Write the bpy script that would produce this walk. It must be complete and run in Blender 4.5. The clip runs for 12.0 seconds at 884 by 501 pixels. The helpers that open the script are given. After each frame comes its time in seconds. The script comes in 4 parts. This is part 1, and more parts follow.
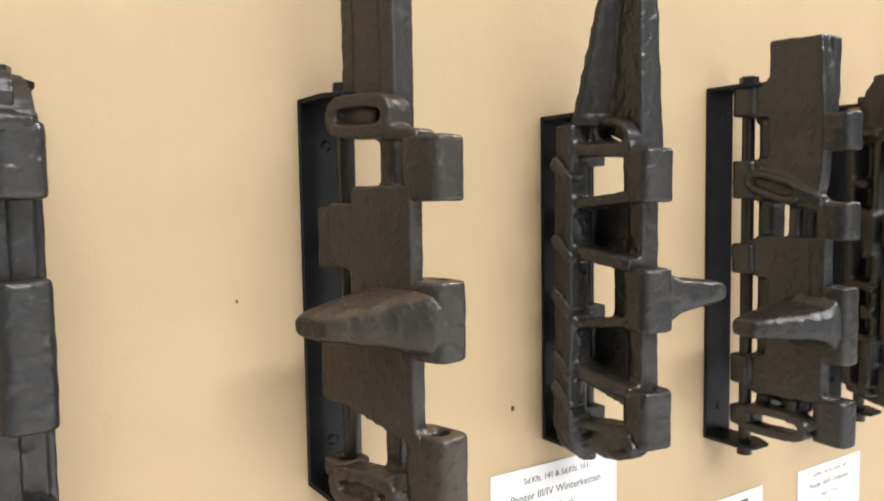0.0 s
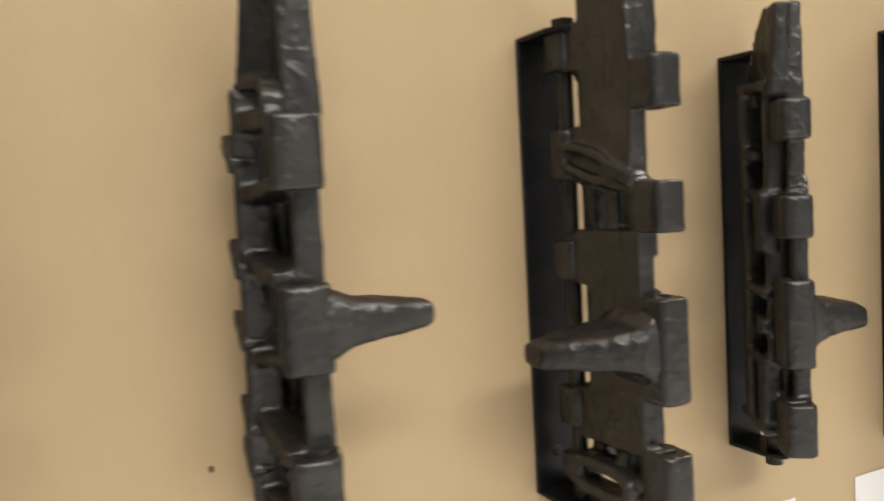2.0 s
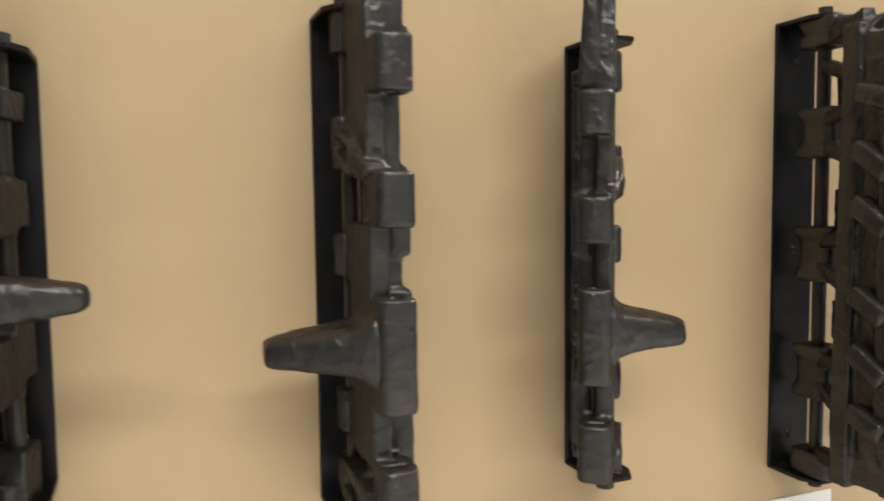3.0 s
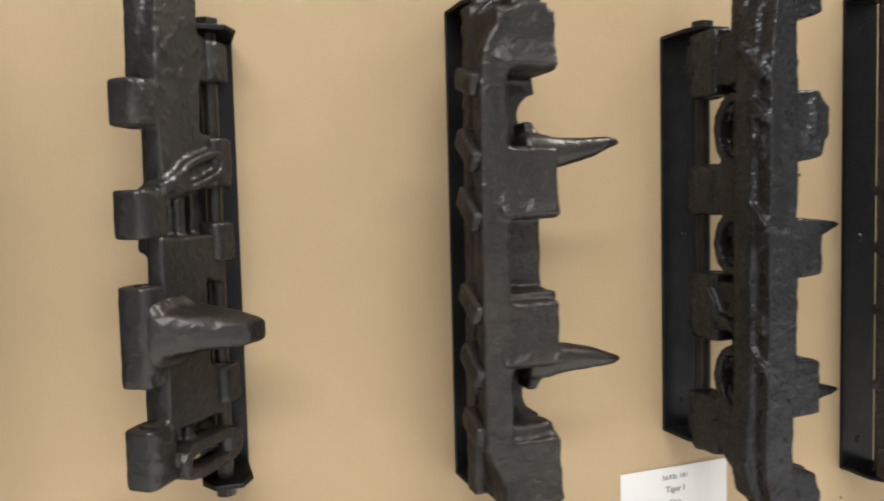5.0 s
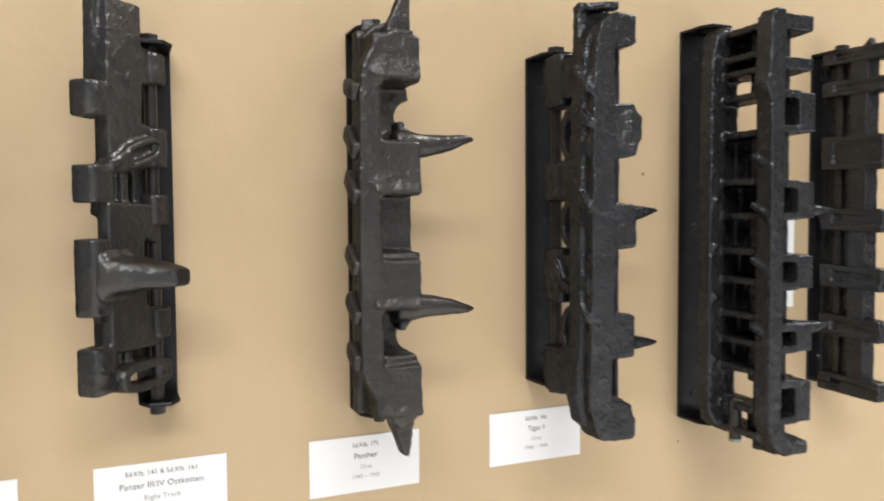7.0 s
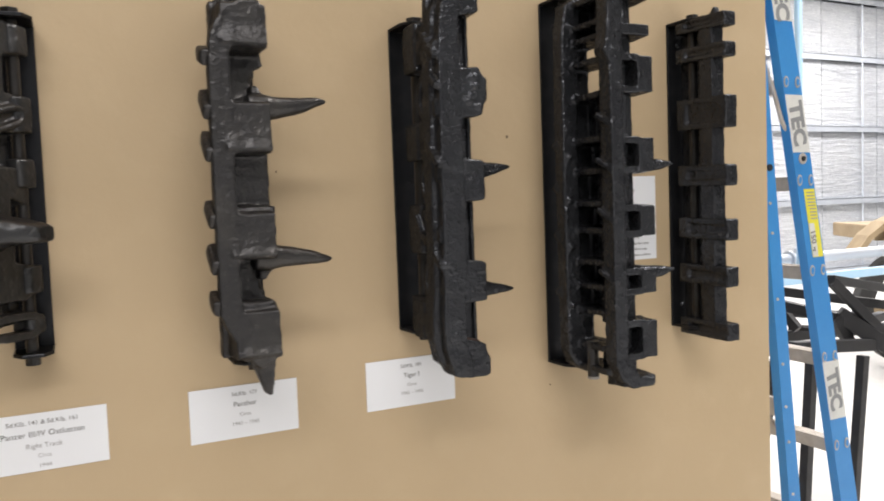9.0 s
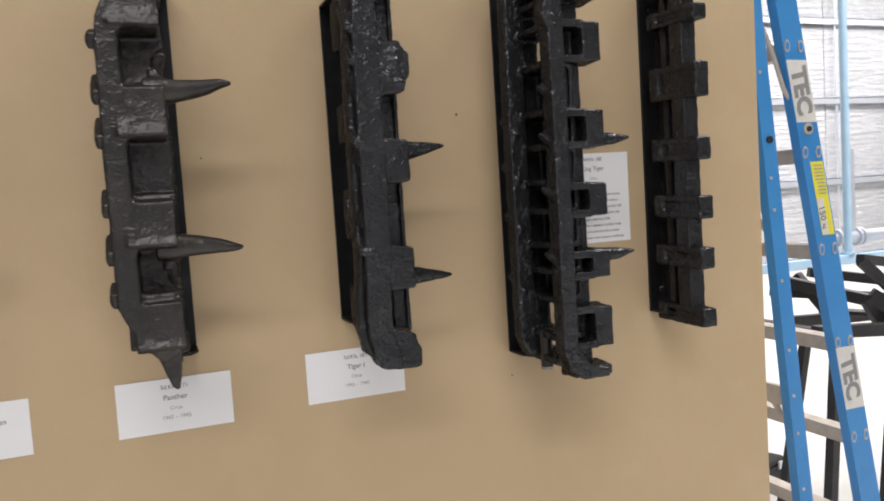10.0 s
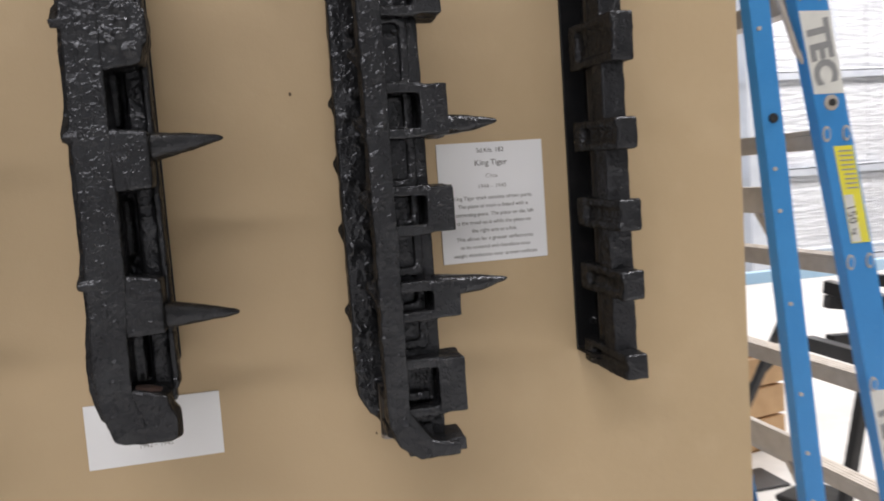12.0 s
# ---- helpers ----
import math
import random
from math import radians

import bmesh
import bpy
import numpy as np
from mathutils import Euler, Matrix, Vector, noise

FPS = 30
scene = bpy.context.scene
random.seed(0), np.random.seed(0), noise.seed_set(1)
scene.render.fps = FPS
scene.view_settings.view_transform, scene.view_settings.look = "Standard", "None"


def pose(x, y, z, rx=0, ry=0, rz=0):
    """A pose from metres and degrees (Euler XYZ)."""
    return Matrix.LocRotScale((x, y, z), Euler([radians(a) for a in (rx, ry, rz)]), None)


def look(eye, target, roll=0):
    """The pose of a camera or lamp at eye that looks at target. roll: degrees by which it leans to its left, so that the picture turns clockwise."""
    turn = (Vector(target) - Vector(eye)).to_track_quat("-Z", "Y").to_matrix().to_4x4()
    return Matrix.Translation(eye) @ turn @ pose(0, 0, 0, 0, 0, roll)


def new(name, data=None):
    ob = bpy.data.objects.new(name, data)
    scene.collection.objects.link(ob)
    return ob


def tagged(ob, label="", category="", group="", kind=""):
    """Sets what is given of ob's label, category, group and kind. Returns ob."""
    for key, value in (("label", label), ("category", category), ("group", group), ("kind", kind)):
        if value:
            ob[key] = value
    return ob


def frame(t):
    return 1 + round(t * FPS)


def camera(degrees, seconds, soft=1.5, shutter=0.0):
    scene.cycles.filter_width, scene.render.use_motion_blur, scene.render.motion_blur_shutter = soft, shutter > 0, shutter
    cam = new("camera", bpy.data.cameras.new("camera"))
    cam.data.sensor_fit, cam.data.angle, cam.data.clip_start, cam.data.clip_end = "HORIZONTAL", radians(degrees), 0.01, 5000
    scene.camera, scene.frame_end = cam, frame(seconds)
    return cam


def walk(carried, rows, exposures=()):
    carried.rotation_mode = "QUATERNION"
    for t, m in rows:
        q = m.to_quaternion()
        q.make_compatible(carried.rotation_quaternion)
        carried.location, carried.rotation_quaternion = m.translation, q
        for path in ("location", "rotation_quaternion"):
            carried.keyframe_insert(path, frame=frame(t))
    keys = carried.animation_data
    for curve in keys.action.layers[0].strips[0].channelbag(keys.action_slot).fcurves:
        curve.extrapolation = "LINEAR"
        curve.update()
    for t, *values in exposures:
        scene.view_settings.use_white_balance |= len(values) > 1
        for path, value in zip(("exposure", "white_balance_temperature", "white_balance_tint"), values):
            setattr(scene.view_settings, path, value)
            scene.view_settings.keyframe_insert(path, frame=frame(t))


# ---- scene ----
cam = camera(60.0, 12.0, soft=1.75, shutter=0.5)
PATH = [
    (0, (-0.035, -0.713, 1.55), (1.042, 0.966, 1.405), -0.9),
    (0.5, (0.031, -0.728, 1.546), (0.996, 1.016, 1.375), -3.4),
    (1, (0.143, -0.703, 1.556), (1.014, 1.093, 1.433), -1.6),
    (1.5, (0.268, -0.705, 1.565), (1.178, 1.073, 1.45), -1.1),
    (2, (0.413, -0.708, 1.529), (1.302, 1.079, 1.389), -3.2),
    (2.5, (0.584, -0.751, 1.523), (1.337, 1.095, 1.371), -1.2),
    (3, (0.704, -0.788, 1.513), (1.422, 1.073, 1.368), -0.7),
    (3.5, (0.797, -0.747, 1.492), (1.643, 1.054, 1.3), -0.6),
    (3.7, (0.863, -0.734, 1.499), (1.727, 1.059, 1.305), -0.4),
    (5.3, (1.193, -0.966, 1.491), (1.84, 0.923, 1.386), -1.6),
    (5.5, (1.219, -0.994, 1.49), (1.879, 0.892, 1.4), -1.4),
    (6, (1.219, -1.052, 1.47), (1.936, 0.815, 1.416), -0.4),
    (6.5, (1.165, -1.098, 1.455), (1.863, 0.774, 1.373), -0.7),
    (7, (1.145, -1.171, 1.448), (1.918, 0.671, 1.352), -0.4),
    (7.5, (1.131, -1.233, 1.42), (1.947, 0.588, 1.294), 0.4),
    (7.7, (1.133, -1.249, 1.407), (1.958, 0.569, 1.285), -0.3),
    (9.3, (1.293, -1.327, 1.383), (2.17, 0.466, 1.264), -2.2),
    (9.5, (1.335, -1.329, 1.377), (2.181, 0.48, 1.267), -2.2),
    (10, (1.474, -1.349, 1.37), (2.194, 0.511, 1.225), -3.6),
    (10.5, (1.57, -1.326, 1.372), (2.239, 0.552, 1.218), -4.2),
    (11, (1.687, -1.255, 1.375), (2.332, 0.624, 1.145), -3.8),
    (11.5, (1.824, -1.197, 1.384), (2.49, 0.677, 1.173), -2.9),
    (12, (1.988, -1.135, 1.377), (2.436, 0.806, 1.202), -4.0),
]
EXPOSURES = [(0.0, 0.42, 6460, 10), (1.5, -0.06, 7000, 10), (2.5, -0.18, 7100, 10), (3.5, -0.13, 7000, 10), (5.5, -0.04, 6600, 10), (6.5, 0.13, 6460, 10), (7.5, 0.10, 6440, 10), (9.5, -0.53, 6500, 13), (11.0, -0.66, 6480, 14), (12.0, -0.72, 6480, 14)]
walk(cam, [(t, look(e, a, r)) for t, e, a, r in PATH], EXPOSURES)

# ---- world and large lights ----
world = bpy.data.worlds.new("sky")
scene.world = world
world.use_nodes = True
wn = world.node_tree.nodes
sky = wn.new("ShaderNodeTexSky")
sky.sky_type, sky.sun_disc = "NISHITA", False
sky.sun_elevation, sky.sun_rotation = radians(48), radians(200)
world.node_tree.links.new(sky.outputs[0], wn["Background"].inputs[0])
wn["Background"].inputs[1].default_value = 0.12


def added_roof_lamp(x, y, z, sx, sy, power, colour=(1.0, 0.97, 0.93)):
    lamp = bpy.data.lights.new("roof_area_light", "AREA")
    lamp.shape, lamp.size, lamp.size_y, lamp.energy, lamp.color = "RECTANGLE", sx, sy, power, colour
    ob = new("added_roof_lamp", lamp)
    ob.matrix_world = pose(x, y, z)


CEIL = 4.6
# unseen roof lamps, added to light the wall and the shed beyond
ROOF_LAMPS = [(0.2, -2.2, 3.6, 1.3, 58), (0.3, -4.6, 4.4, 1.0, 268), (9.0, 4.6, 12.0, 1.5, 1020), (5.7, -0.2, 4.0, 1.2, 420)]
for sx, sy, lx, ly, power in ROOF_LAMPS:
    added_roof_lamp(sx, sy, CEIL + 0.06, lx - 0.1, ly - 0.1, power)


# ---- materials ----
def material(name, base, rough=0.5, metal=0.0, noise=(), bump=(), spec=0.5, coat=0.0, rise=0.5):
    """noise: (scale, second colour, low, high) layers; bump: (scale, strength) layers, or (scale, strength, low) for scattered drops, in metres of the object."""
    m = bpy.data.materials.new(name)
    m.use_nodes = True
    nt = m.node_tree
    n, l = nt.nodes, nt.links
    b = n["Principled BSDF"]
    b.inputs["Roughness"].default_value, b.inputs["Metallic"].default_value = rough, metal
    b.inputs["Specular IOR Level"].default_value, b.inputs["Coat Weight"].default_value = spec, coat
    tc = n.new("ShaderNodeTexCoord")
    last = None
    for scale, colour, low, high in noise:
        tex = n.new("ShaderNodeTexNoise")
        tex.inputs["Scale"].default_value, tex.inputs["Detail"].default_value = scale, 6
        l.new(tc.outputs["Object"], tex.inputs["Vector"])
        ramp = n.new("ShaderNodeMapRange")
        ramp.inputs["From Min"].default_value, ramp.inputs["From Max"].default_value = low, high
        l.new(tex.outputs[0], ramp.inputs["Value"])
        mix = n.new("ShaderNodeMix")
        mix.data_type = "RGBA"
        l.new(ramp.outputs[0], mix.inputs[0])
        if last is None:
            mix.inputs[6].default_value = (*base, 1)
        else:
            l.new(last, mix.inputs[6])
        mix.inputs[7].default_value = (*colour, 1)
        last = mix.outputs[2]
    if last is None:
        b.inputs["Base Color"].default_value = (*base, 1)
    else:
        l.new(last, b.inputs["Base Color"])
    normal = None
    for scale, strength, *drops in bump:
        tex = n.new("ShaderNodeTexNoise")
        tex.inputs["Scale"].default_value, tex.inputs["Detail"].default_value = scale, 1 if drops else 5
        l.new(tc.outputs["Object"], tex.inputs["Vector"])
        height = tex.outputs[0]
        if drops:
            cut = n.new("ShaderNodeMapRange")
            cut.interpolation_type = "SMOOTHSTEP"
            cut.inputs["From Min"].default_value, cut.inputs["From Max"].default_value = drops[0], drops[0] + 0.30
            l.new(height, cut.inputs["Value"])
            height = cut.outputs[0]
        bp = n.new("ShaderNodeBump")
        bp.inputs["Strength"].default_value, bp.inputs["Distance"].default_value = strength, rise / scale
        l.new(height, bp.inputs["Height"])
        if normal is not None:
            l.new(normal, bp.inputs["Normal"])
        normal = bp.outputs[0]
    if normal is not None:
        l.new(normal, b.inputs["Normal"])
    return m


def iron(m, metal, edge):
    b = m.node_tree.nodes["Principled BSDF"]
    b.inputs["Metallic"].default_value = metal
    b.inputs["Specular Tint"].default_value = (edge, edge, edge, 1)
    return m


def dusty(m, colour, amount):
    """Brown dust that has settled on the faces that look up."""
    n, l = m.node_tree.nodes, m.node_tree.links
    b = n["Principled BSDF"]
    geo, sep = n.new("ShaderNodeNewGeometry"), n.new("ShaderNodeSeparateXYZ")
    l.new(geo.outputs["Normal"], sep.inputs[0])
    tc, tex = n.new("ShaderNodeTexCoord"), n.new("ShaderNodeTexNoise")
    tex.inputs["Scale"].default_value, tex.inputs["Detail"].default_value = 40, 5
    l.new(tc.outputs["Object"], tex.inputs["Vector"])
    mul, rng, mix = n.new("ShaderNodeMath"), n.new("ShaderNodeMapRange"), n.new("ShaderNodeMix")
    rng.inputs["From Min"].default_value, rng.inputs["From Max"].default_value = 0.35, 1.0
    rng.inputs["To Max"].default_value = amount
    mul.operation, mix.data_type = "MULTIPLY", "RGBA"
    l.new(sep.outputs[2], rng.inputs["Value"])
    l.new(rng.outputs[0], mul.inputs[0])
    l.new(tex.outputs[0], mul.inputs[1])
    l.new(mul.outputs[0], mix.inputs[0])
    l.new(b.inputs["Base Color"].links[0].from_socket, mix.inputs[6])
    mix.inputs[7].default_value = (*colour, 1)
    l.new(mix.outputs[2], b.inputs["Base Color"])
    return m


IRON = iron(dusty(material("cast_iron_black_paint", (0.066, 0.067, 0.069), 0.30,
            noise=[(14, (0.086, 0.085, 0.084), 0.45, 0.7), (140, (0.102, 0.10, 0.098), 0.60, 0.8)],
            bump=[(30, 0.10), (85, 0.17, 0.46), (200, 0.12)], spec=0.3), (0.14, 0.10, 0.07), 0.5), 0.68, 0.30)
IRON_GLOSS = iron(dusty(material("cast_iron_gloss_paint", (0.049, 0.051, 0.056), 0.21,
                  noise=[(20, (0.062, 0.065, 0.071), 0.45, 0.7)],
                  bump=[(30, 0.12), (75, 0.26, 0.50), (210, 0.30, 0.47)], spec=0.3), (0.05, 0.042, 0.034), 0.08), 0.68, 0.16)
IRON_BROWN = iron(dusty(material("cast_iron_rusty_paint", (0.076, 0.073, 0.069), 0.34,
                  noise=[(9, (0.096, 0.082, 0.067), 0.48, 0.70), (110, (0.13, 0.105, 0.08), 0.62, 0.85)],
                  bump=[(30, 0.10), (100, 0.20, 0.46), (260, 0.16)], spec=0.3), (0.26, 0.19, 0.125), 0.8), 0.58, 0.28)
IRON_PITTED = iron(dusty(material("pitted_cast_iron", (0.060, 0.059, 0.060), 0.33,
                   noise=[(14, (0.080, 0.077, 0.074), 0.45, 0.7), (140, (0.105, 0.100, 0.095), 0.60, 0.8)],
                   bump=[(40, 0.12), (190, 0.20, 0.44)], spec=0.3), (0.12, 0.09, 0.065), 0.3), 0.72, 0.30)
SATIN = iron(material("satin_black_steel", (0.030, 0.031, 0.034), 0.30, noise=[(25, (0.045, 0.045, 0.048), 0.5, 0.8)], bump=[(300, 0.08)], spec=0.3), 0.70, 0.30)
STEEL = material("bare_steel", (0.42, 0.41, 0.40), 0.35, 1.0, noise=[(60, (0.25, 0.22, 0.2), 0.5, 0.8)])
PIN = material("oiled_pin_steel", (0.05, 0.048, 0.047), 0.28, 0.6, noise=[(30, (0.03, 0.025, 0.02), 0.45, 0.75)], bump=[(200, 0.15)])
PAINT = material("beige_wall_paint", (0.560, 0.429, 0.270), 0.55,
                 noise=[(1.3, (0.530, 0.404, 0.246), 0.35, 0.7), (9, (0.574, 0.444, 0.280), 0.5, 0.75)], bump=[(25, 0.05), (350, 0.10)], spec=0.35)
CARD = material("laminated_white_card", (0.90, 0.92, 0.95), 0.25, noise=[(6, (0.87, 0.89, 0.92), 0.4, 0.7)])
INK = material("grey_print_ink", (0.12, 0.12, 0.12), 0.5)
INK_PALE = material("pale_print_ink", (0.34, 0.34, 0.34), 0.5)
MARK = material("dark_screw_mark", (0.11, 0.075, 0.045), 0.8)
BLUE = material("blue_fibreglass", (0.035, 0.245, 0.61), 0.42, noise=[(8, (0.045, 0.27, 0.64), 0.4, 0.7), (70, (0.10, 0.32, 0.64), 0.66, 0.8)], bump=[(180, 0.12)])
ALU = material("worn_aluminium", (0.56, 0.51, 0.45), 0.5, 0.25, noise=[(30, (0.46, 0.41, 0.35), 0.45, 0.75)], bump=[(200, 0.1)])
TAPE = material("white_label_tape", (0.70, 0.71, 0.68), 0.5, noise=[(30, (0.60, 0.61, 0.60), 0.5, 0.75)])
YELLOW = material("yellow_sticker", (0.82, 0.76, 0.06), 0.4, noise=[(40, (0.78, 0.72, 0.10), 0.4, 0.7)])
STENCIL = material("grey_stencil_paint", (0.26, 0.27, 0.28), 0.6, noise=[(60, (0.30, 0.31, 0.31), 0.5, 0.8)])
# pale and dark streaks paint in the glints and shade of the foil's crinkles
FOIL = material("silver_foil_insulation", (0.66, 0.68, 0.71), 0.34, 0.5, noise=[(2.5, (0.56, 0.58, 0.62), 0.4, 0.7), (20, (0.80, 0.82, 0.84), 0.52, 0.7), (55, (0.40, 0.42, 0.46), 0.56, 0.75)], bump=[(7, 0.6), (60, 0.9)])
_n, _l = FOIL.node_tree.nodes, FOIL.node_tree.links
_map = _n.new("ShaderNodeMapping")
_map.inputs["Scale"].default_value = (0.35, 1.0, 2.6)
_l.new([n for n in _n if n.type == "TEX_COORD"][0].outputs["Object"], _map.inputs["Vector"])
for _t in [n for n in _n if n.type == "TEX_NOISE"]:
    _l.new(_map.outputs[0], _t.inputs["Vector"])
GALV = material("galvanised_steel", (0.62, 0.66, 0.72), 0.45, 0.5, noise=[(5, (0.55, 0.59, 0.66), 0.4, 0.7)])
POSTBLUE = material("pale_blue_pipe_paint", (0.36, 0.56, 0.74), 0.45, noise=[(10, (0.42, 0.60, 0.76), 0.4, 0.7)])
CONCRETE = material("pale_sealed_concrete", (0.66, 0.65, 0.63), 0.4, noise=[(0.8, (0.60, 0.59, 0.57), 0.35, 0.7), (12, (0.70, 0.69, 0.67), 0.5, 0.75)], bump=[(60, 0.1)])
# mid grey of the added, unseen walls, kept dark to cut bounce
CLOSING_GREY = material("closing_wall_grey", (0.40, 0.41, 0.42), 0.5, noise=[(2, (0.36, 0.37, 0.38), 0.4, 0.7)])
PLASTER = material("off_white_plasterboard", (0.72, 0.70, 0.66), 0.6, noise=[(2, (0.68, 0.66, 0.62), 0.4, 0.7)])
BLACKSTEEL = material("black_painted_box_steel", (0.018, 0.018, 0.020), 0.5, noise=[(12, (0.03, 0.03, 0.032), 0.45, 0.7)], bump=[(120, 0.15)])
TAN = material("tan_vehicle_paint", (0.32, 0.24, 0.14), 0.6, noise=[(8, (0.25, 0.18, 0.10), 0.4, 0.7)])
RUBBER = material("black_rubber", (0.02, 0.02, 0.02), 0.8, noise=[(20, (0.035, 0.033, 0.03), 0.45, 0.7)])
TIMBER = material("raw_pine", (0.52, 0.33, 0.17), 0.6, noise=[(10, (0.44, 0.27, 0.13), 0.4, 0.7)], bump=[(80, 0.15)])
ORANGE = material("orange_plastic", (0.85, 0.30, 0.03), 0.4, noise=[(10, (0.80, 0.27, 0.03), 0.4, 0.7)])
RUST = material("red_rust", (0.045, 0.022, 0.016), 0.8, noise=[(60, (0.03, 0.018, 0.013), 0.4, 0.7)])

CAST_NOISE = bpy.data.textures.new("cast_grain", "CLOUDS")
CAST_NOISE.noise_scale, CAST_NOISE.noise_depth = 0.016, 3


# ---- mesh helpers; u is across, d out from the wall, z up ----
def part(name, bm, mat, parent, label=""):
    me = bpy.data.meshes.new(name)
    bmesh.ops.recalc_face_normals(bm, faces=bm.faces)
    bm.to_mesh(me)
    bm.free()
    me.materials.append(mat)
    ob = new(name, me)
    ob.parent = parent
    return tagged(ob, label)


def thing(name, place, label, category, group="", kind=""):
    ob = new(name)
    ob.empty_display_size = 0.05
    ob.matrix_world = place if isinstance(place, Matrix) else Matrix.Translation(place)
    return tagged(ob, label, category, group, kind)


def prism(bm, ring0, ring1):
    """A closed solid between two rings of points."""
    a, b = [bm.verts.new(p) for p in ring0], [bm.verts.new(p) for p in ring1]
    n = len(a)
    for i in range(n):
        bm.faces.new((a[i], a[(i + 1) % n], b[(i + 1) % n], b[i]))
    bm.faces.new(a[::-1])
    bm.faces.new(b)
    return bm


def box(bm, u0, u1, d0, d1, z0, z1, pinch=0.0):
    q = pinch
    return prism(bm, [(u0, -d0, z0), (u1, -d0, z0), (u1, -d1, z0 + q), (u0, -d1, z0 + q)],
                 [(u0, -d0, z1), (u1, -d0, z1), (u1, -d1, z1 - q), (u0, -d1, z1 - q)])


def side(bm, outline, u0, u1):
    """An outline of (d, z) given a thickness in u."""
    return prism(bm, [(u0, -d, z) for d, z in outline], [(u1, -d, z) for d, z in outline])


def front(bm, outline, d0, d1):
    """An outline of (u, z) given a thickness in d."""
    return prism(bm, [(u, -d0, z) for u, z in outline], [(u, -d1, z) for u, z in outline])


def bar(bm, p, q, w, h):
    """A bar of w by h from p to q, both (u, d, z)."""
    a, b = Vector((p[0], -p[1], p[2])), Vector((q[0], -q[1], q[2]))
    way = (b - a).normalized()
    s = way.cross(Vector((0, 0, 1)) if abs(way.z) < 0.9 else Vector((1, 0, 0))).normalized()
    t = s.cross(way)
    ring = [(-w, -h), (w, -h), (w, h), (-w, h)]
    return prism(bm, [a + s * i / 2 + t * j / 2 for i, j in ring], [b + s * i / 2 + t * j / 2 for i, j in ring])


def rod(bm, u, d, r, z0, z1, n=20):
    c = [(math.cos(2 * math.pi * i / n), math.sin(2 * math.pi * i / n)) for i in range(n)]
    return prism(bm, [(u + r * x, -d + r * y, z0) for x, y in c], [(u + r * x, -d + r * y, z1) for x, y in c])


def tube(bm, u, d, ru, rd, hole, z0, z1, square=4.0, n=24):
    """An eye for a pin: a rounded block with a hole along z."""
    rings = []
    for z, inner in ((z0, 0), (z1, 0), (z1, 1), (z0, 1)):
        ring = []
        for i in range(n):
            a = 2 * math.pi * i / n
            c, s = math.cos(a), math.sin(a)
            k = (abs(c) ** square + abs(s) ** square) ** (-1 / square)
            ring.append(bm.verts.new((u + (hole * c if inner else ru * k * c), -d + (hole * s if inner else rd * k * s), z)))
        rings.append(ring)
    for k in range(4):
        a, b = rings[k], rings[(k + 1) % 4]
        for i in range(n):
            bm.faces.new((a[i], a[(i + 1) % n], b[(i + 1) % n], b[i]))
    return bm


def horn(bm, sections, n=16, square=3.2):
    """A tooth along u: sections of (u, d, z, half depth, half height)."""
    rings = []
    for u, d, z, hd, hz in sections:
        ring = []
        for i in range(n):
            a = 2 * math.pi * i / n
            c, s = math.cos(a), math.sin(a)
            k = (abs(c) ** square + abs(s) ** square) ** (-1 / square)
            ring.append(bm.verts.new((u, -d + hd * k * c, z + hz * k * s)))
        rings.append(ring)
    for a, b in zip(rings, rings[1:]):
        for i in range(n):
            bm.faces.new((a[i], a[(i + 1) % n], b[(i + 1) % n], b[i]))
    bm.faces.new(rings[0][::-1])
    bm.faces.new(rings[-1])
    return bm


def loop(bm, u, d, z, rd, rz, thick, depth, tilt=0.0, square=2.0, n=28):
    """An oval ring in the plane of d and z, as deep as depth in u."""
    rings = []
    for du, k in ((-depth / 2, 1), (depth / 2, 1), (depth / 2, 0), (-depth / 2, 0)):
        ring = []
        for i in range(n):
            a = 2 * math.pi * i / n
            w = (abs(math.cos(a)) ** square + abs(math.sin(a)) ** square) ** (-1 / square)
            x, y = (rd - thick * (1 - k)) * w * math.cos(a), (rz - thick * (1 - k)) * w * math.sin(a)
            c, s = math.cos(tilt), math.sin(tilt)
            ring.append(bm.verts.new((u + du, -(d + x * c - y * s), z + x * s + y * c)))
        rings.append(ring)
    for k in range(4):
        a, b = rings[k], rings[(k + 1) % 4]
        for i in range(n):
            bm.faces.new((a[i], a[(i + 1) % n], b[(i + 1) % n], b[i]))
    return bm


def cast(name, bm, mat, parent, label="", voxel=0.0028, grain=0.0022, soft=12):
    """A rough cast part: its solids run together, softened and grained."""
    ob = part(name, bm, mat, parent, label)
    r = ob.modifiers.new("fuse", "REMESH")
    r.mode, r.voxel_size, r.use_smooth_shade = "VOXEL", voxel, True
    s = ob.modifiers.new("soften", "SMOOTH")
    s.factor, s.iterations = 0.5, soft
    d = ob.modifiers.new("grain", "DISPLACE")
    d.texture, d.strength, d.mid_level, d.texture_coords = CAST_NOISE, grain, 0.5, "LOCAL"
    return ob


def bevelled(ob, width, segments=2):
    m = ob.modifiers.new("edge", "BEVEL")
    m.width, m.segments, m.limit_method = width, segments, "ANGLE"
    return ob


# ---- the structure ----
WALL_END = 2.772
FAR_Y = 7.0


def structure(name, bm, mat, label, category):
    ob = part(name, bm, mat, None)
    return tagged(ob, label, category, kind="structure")


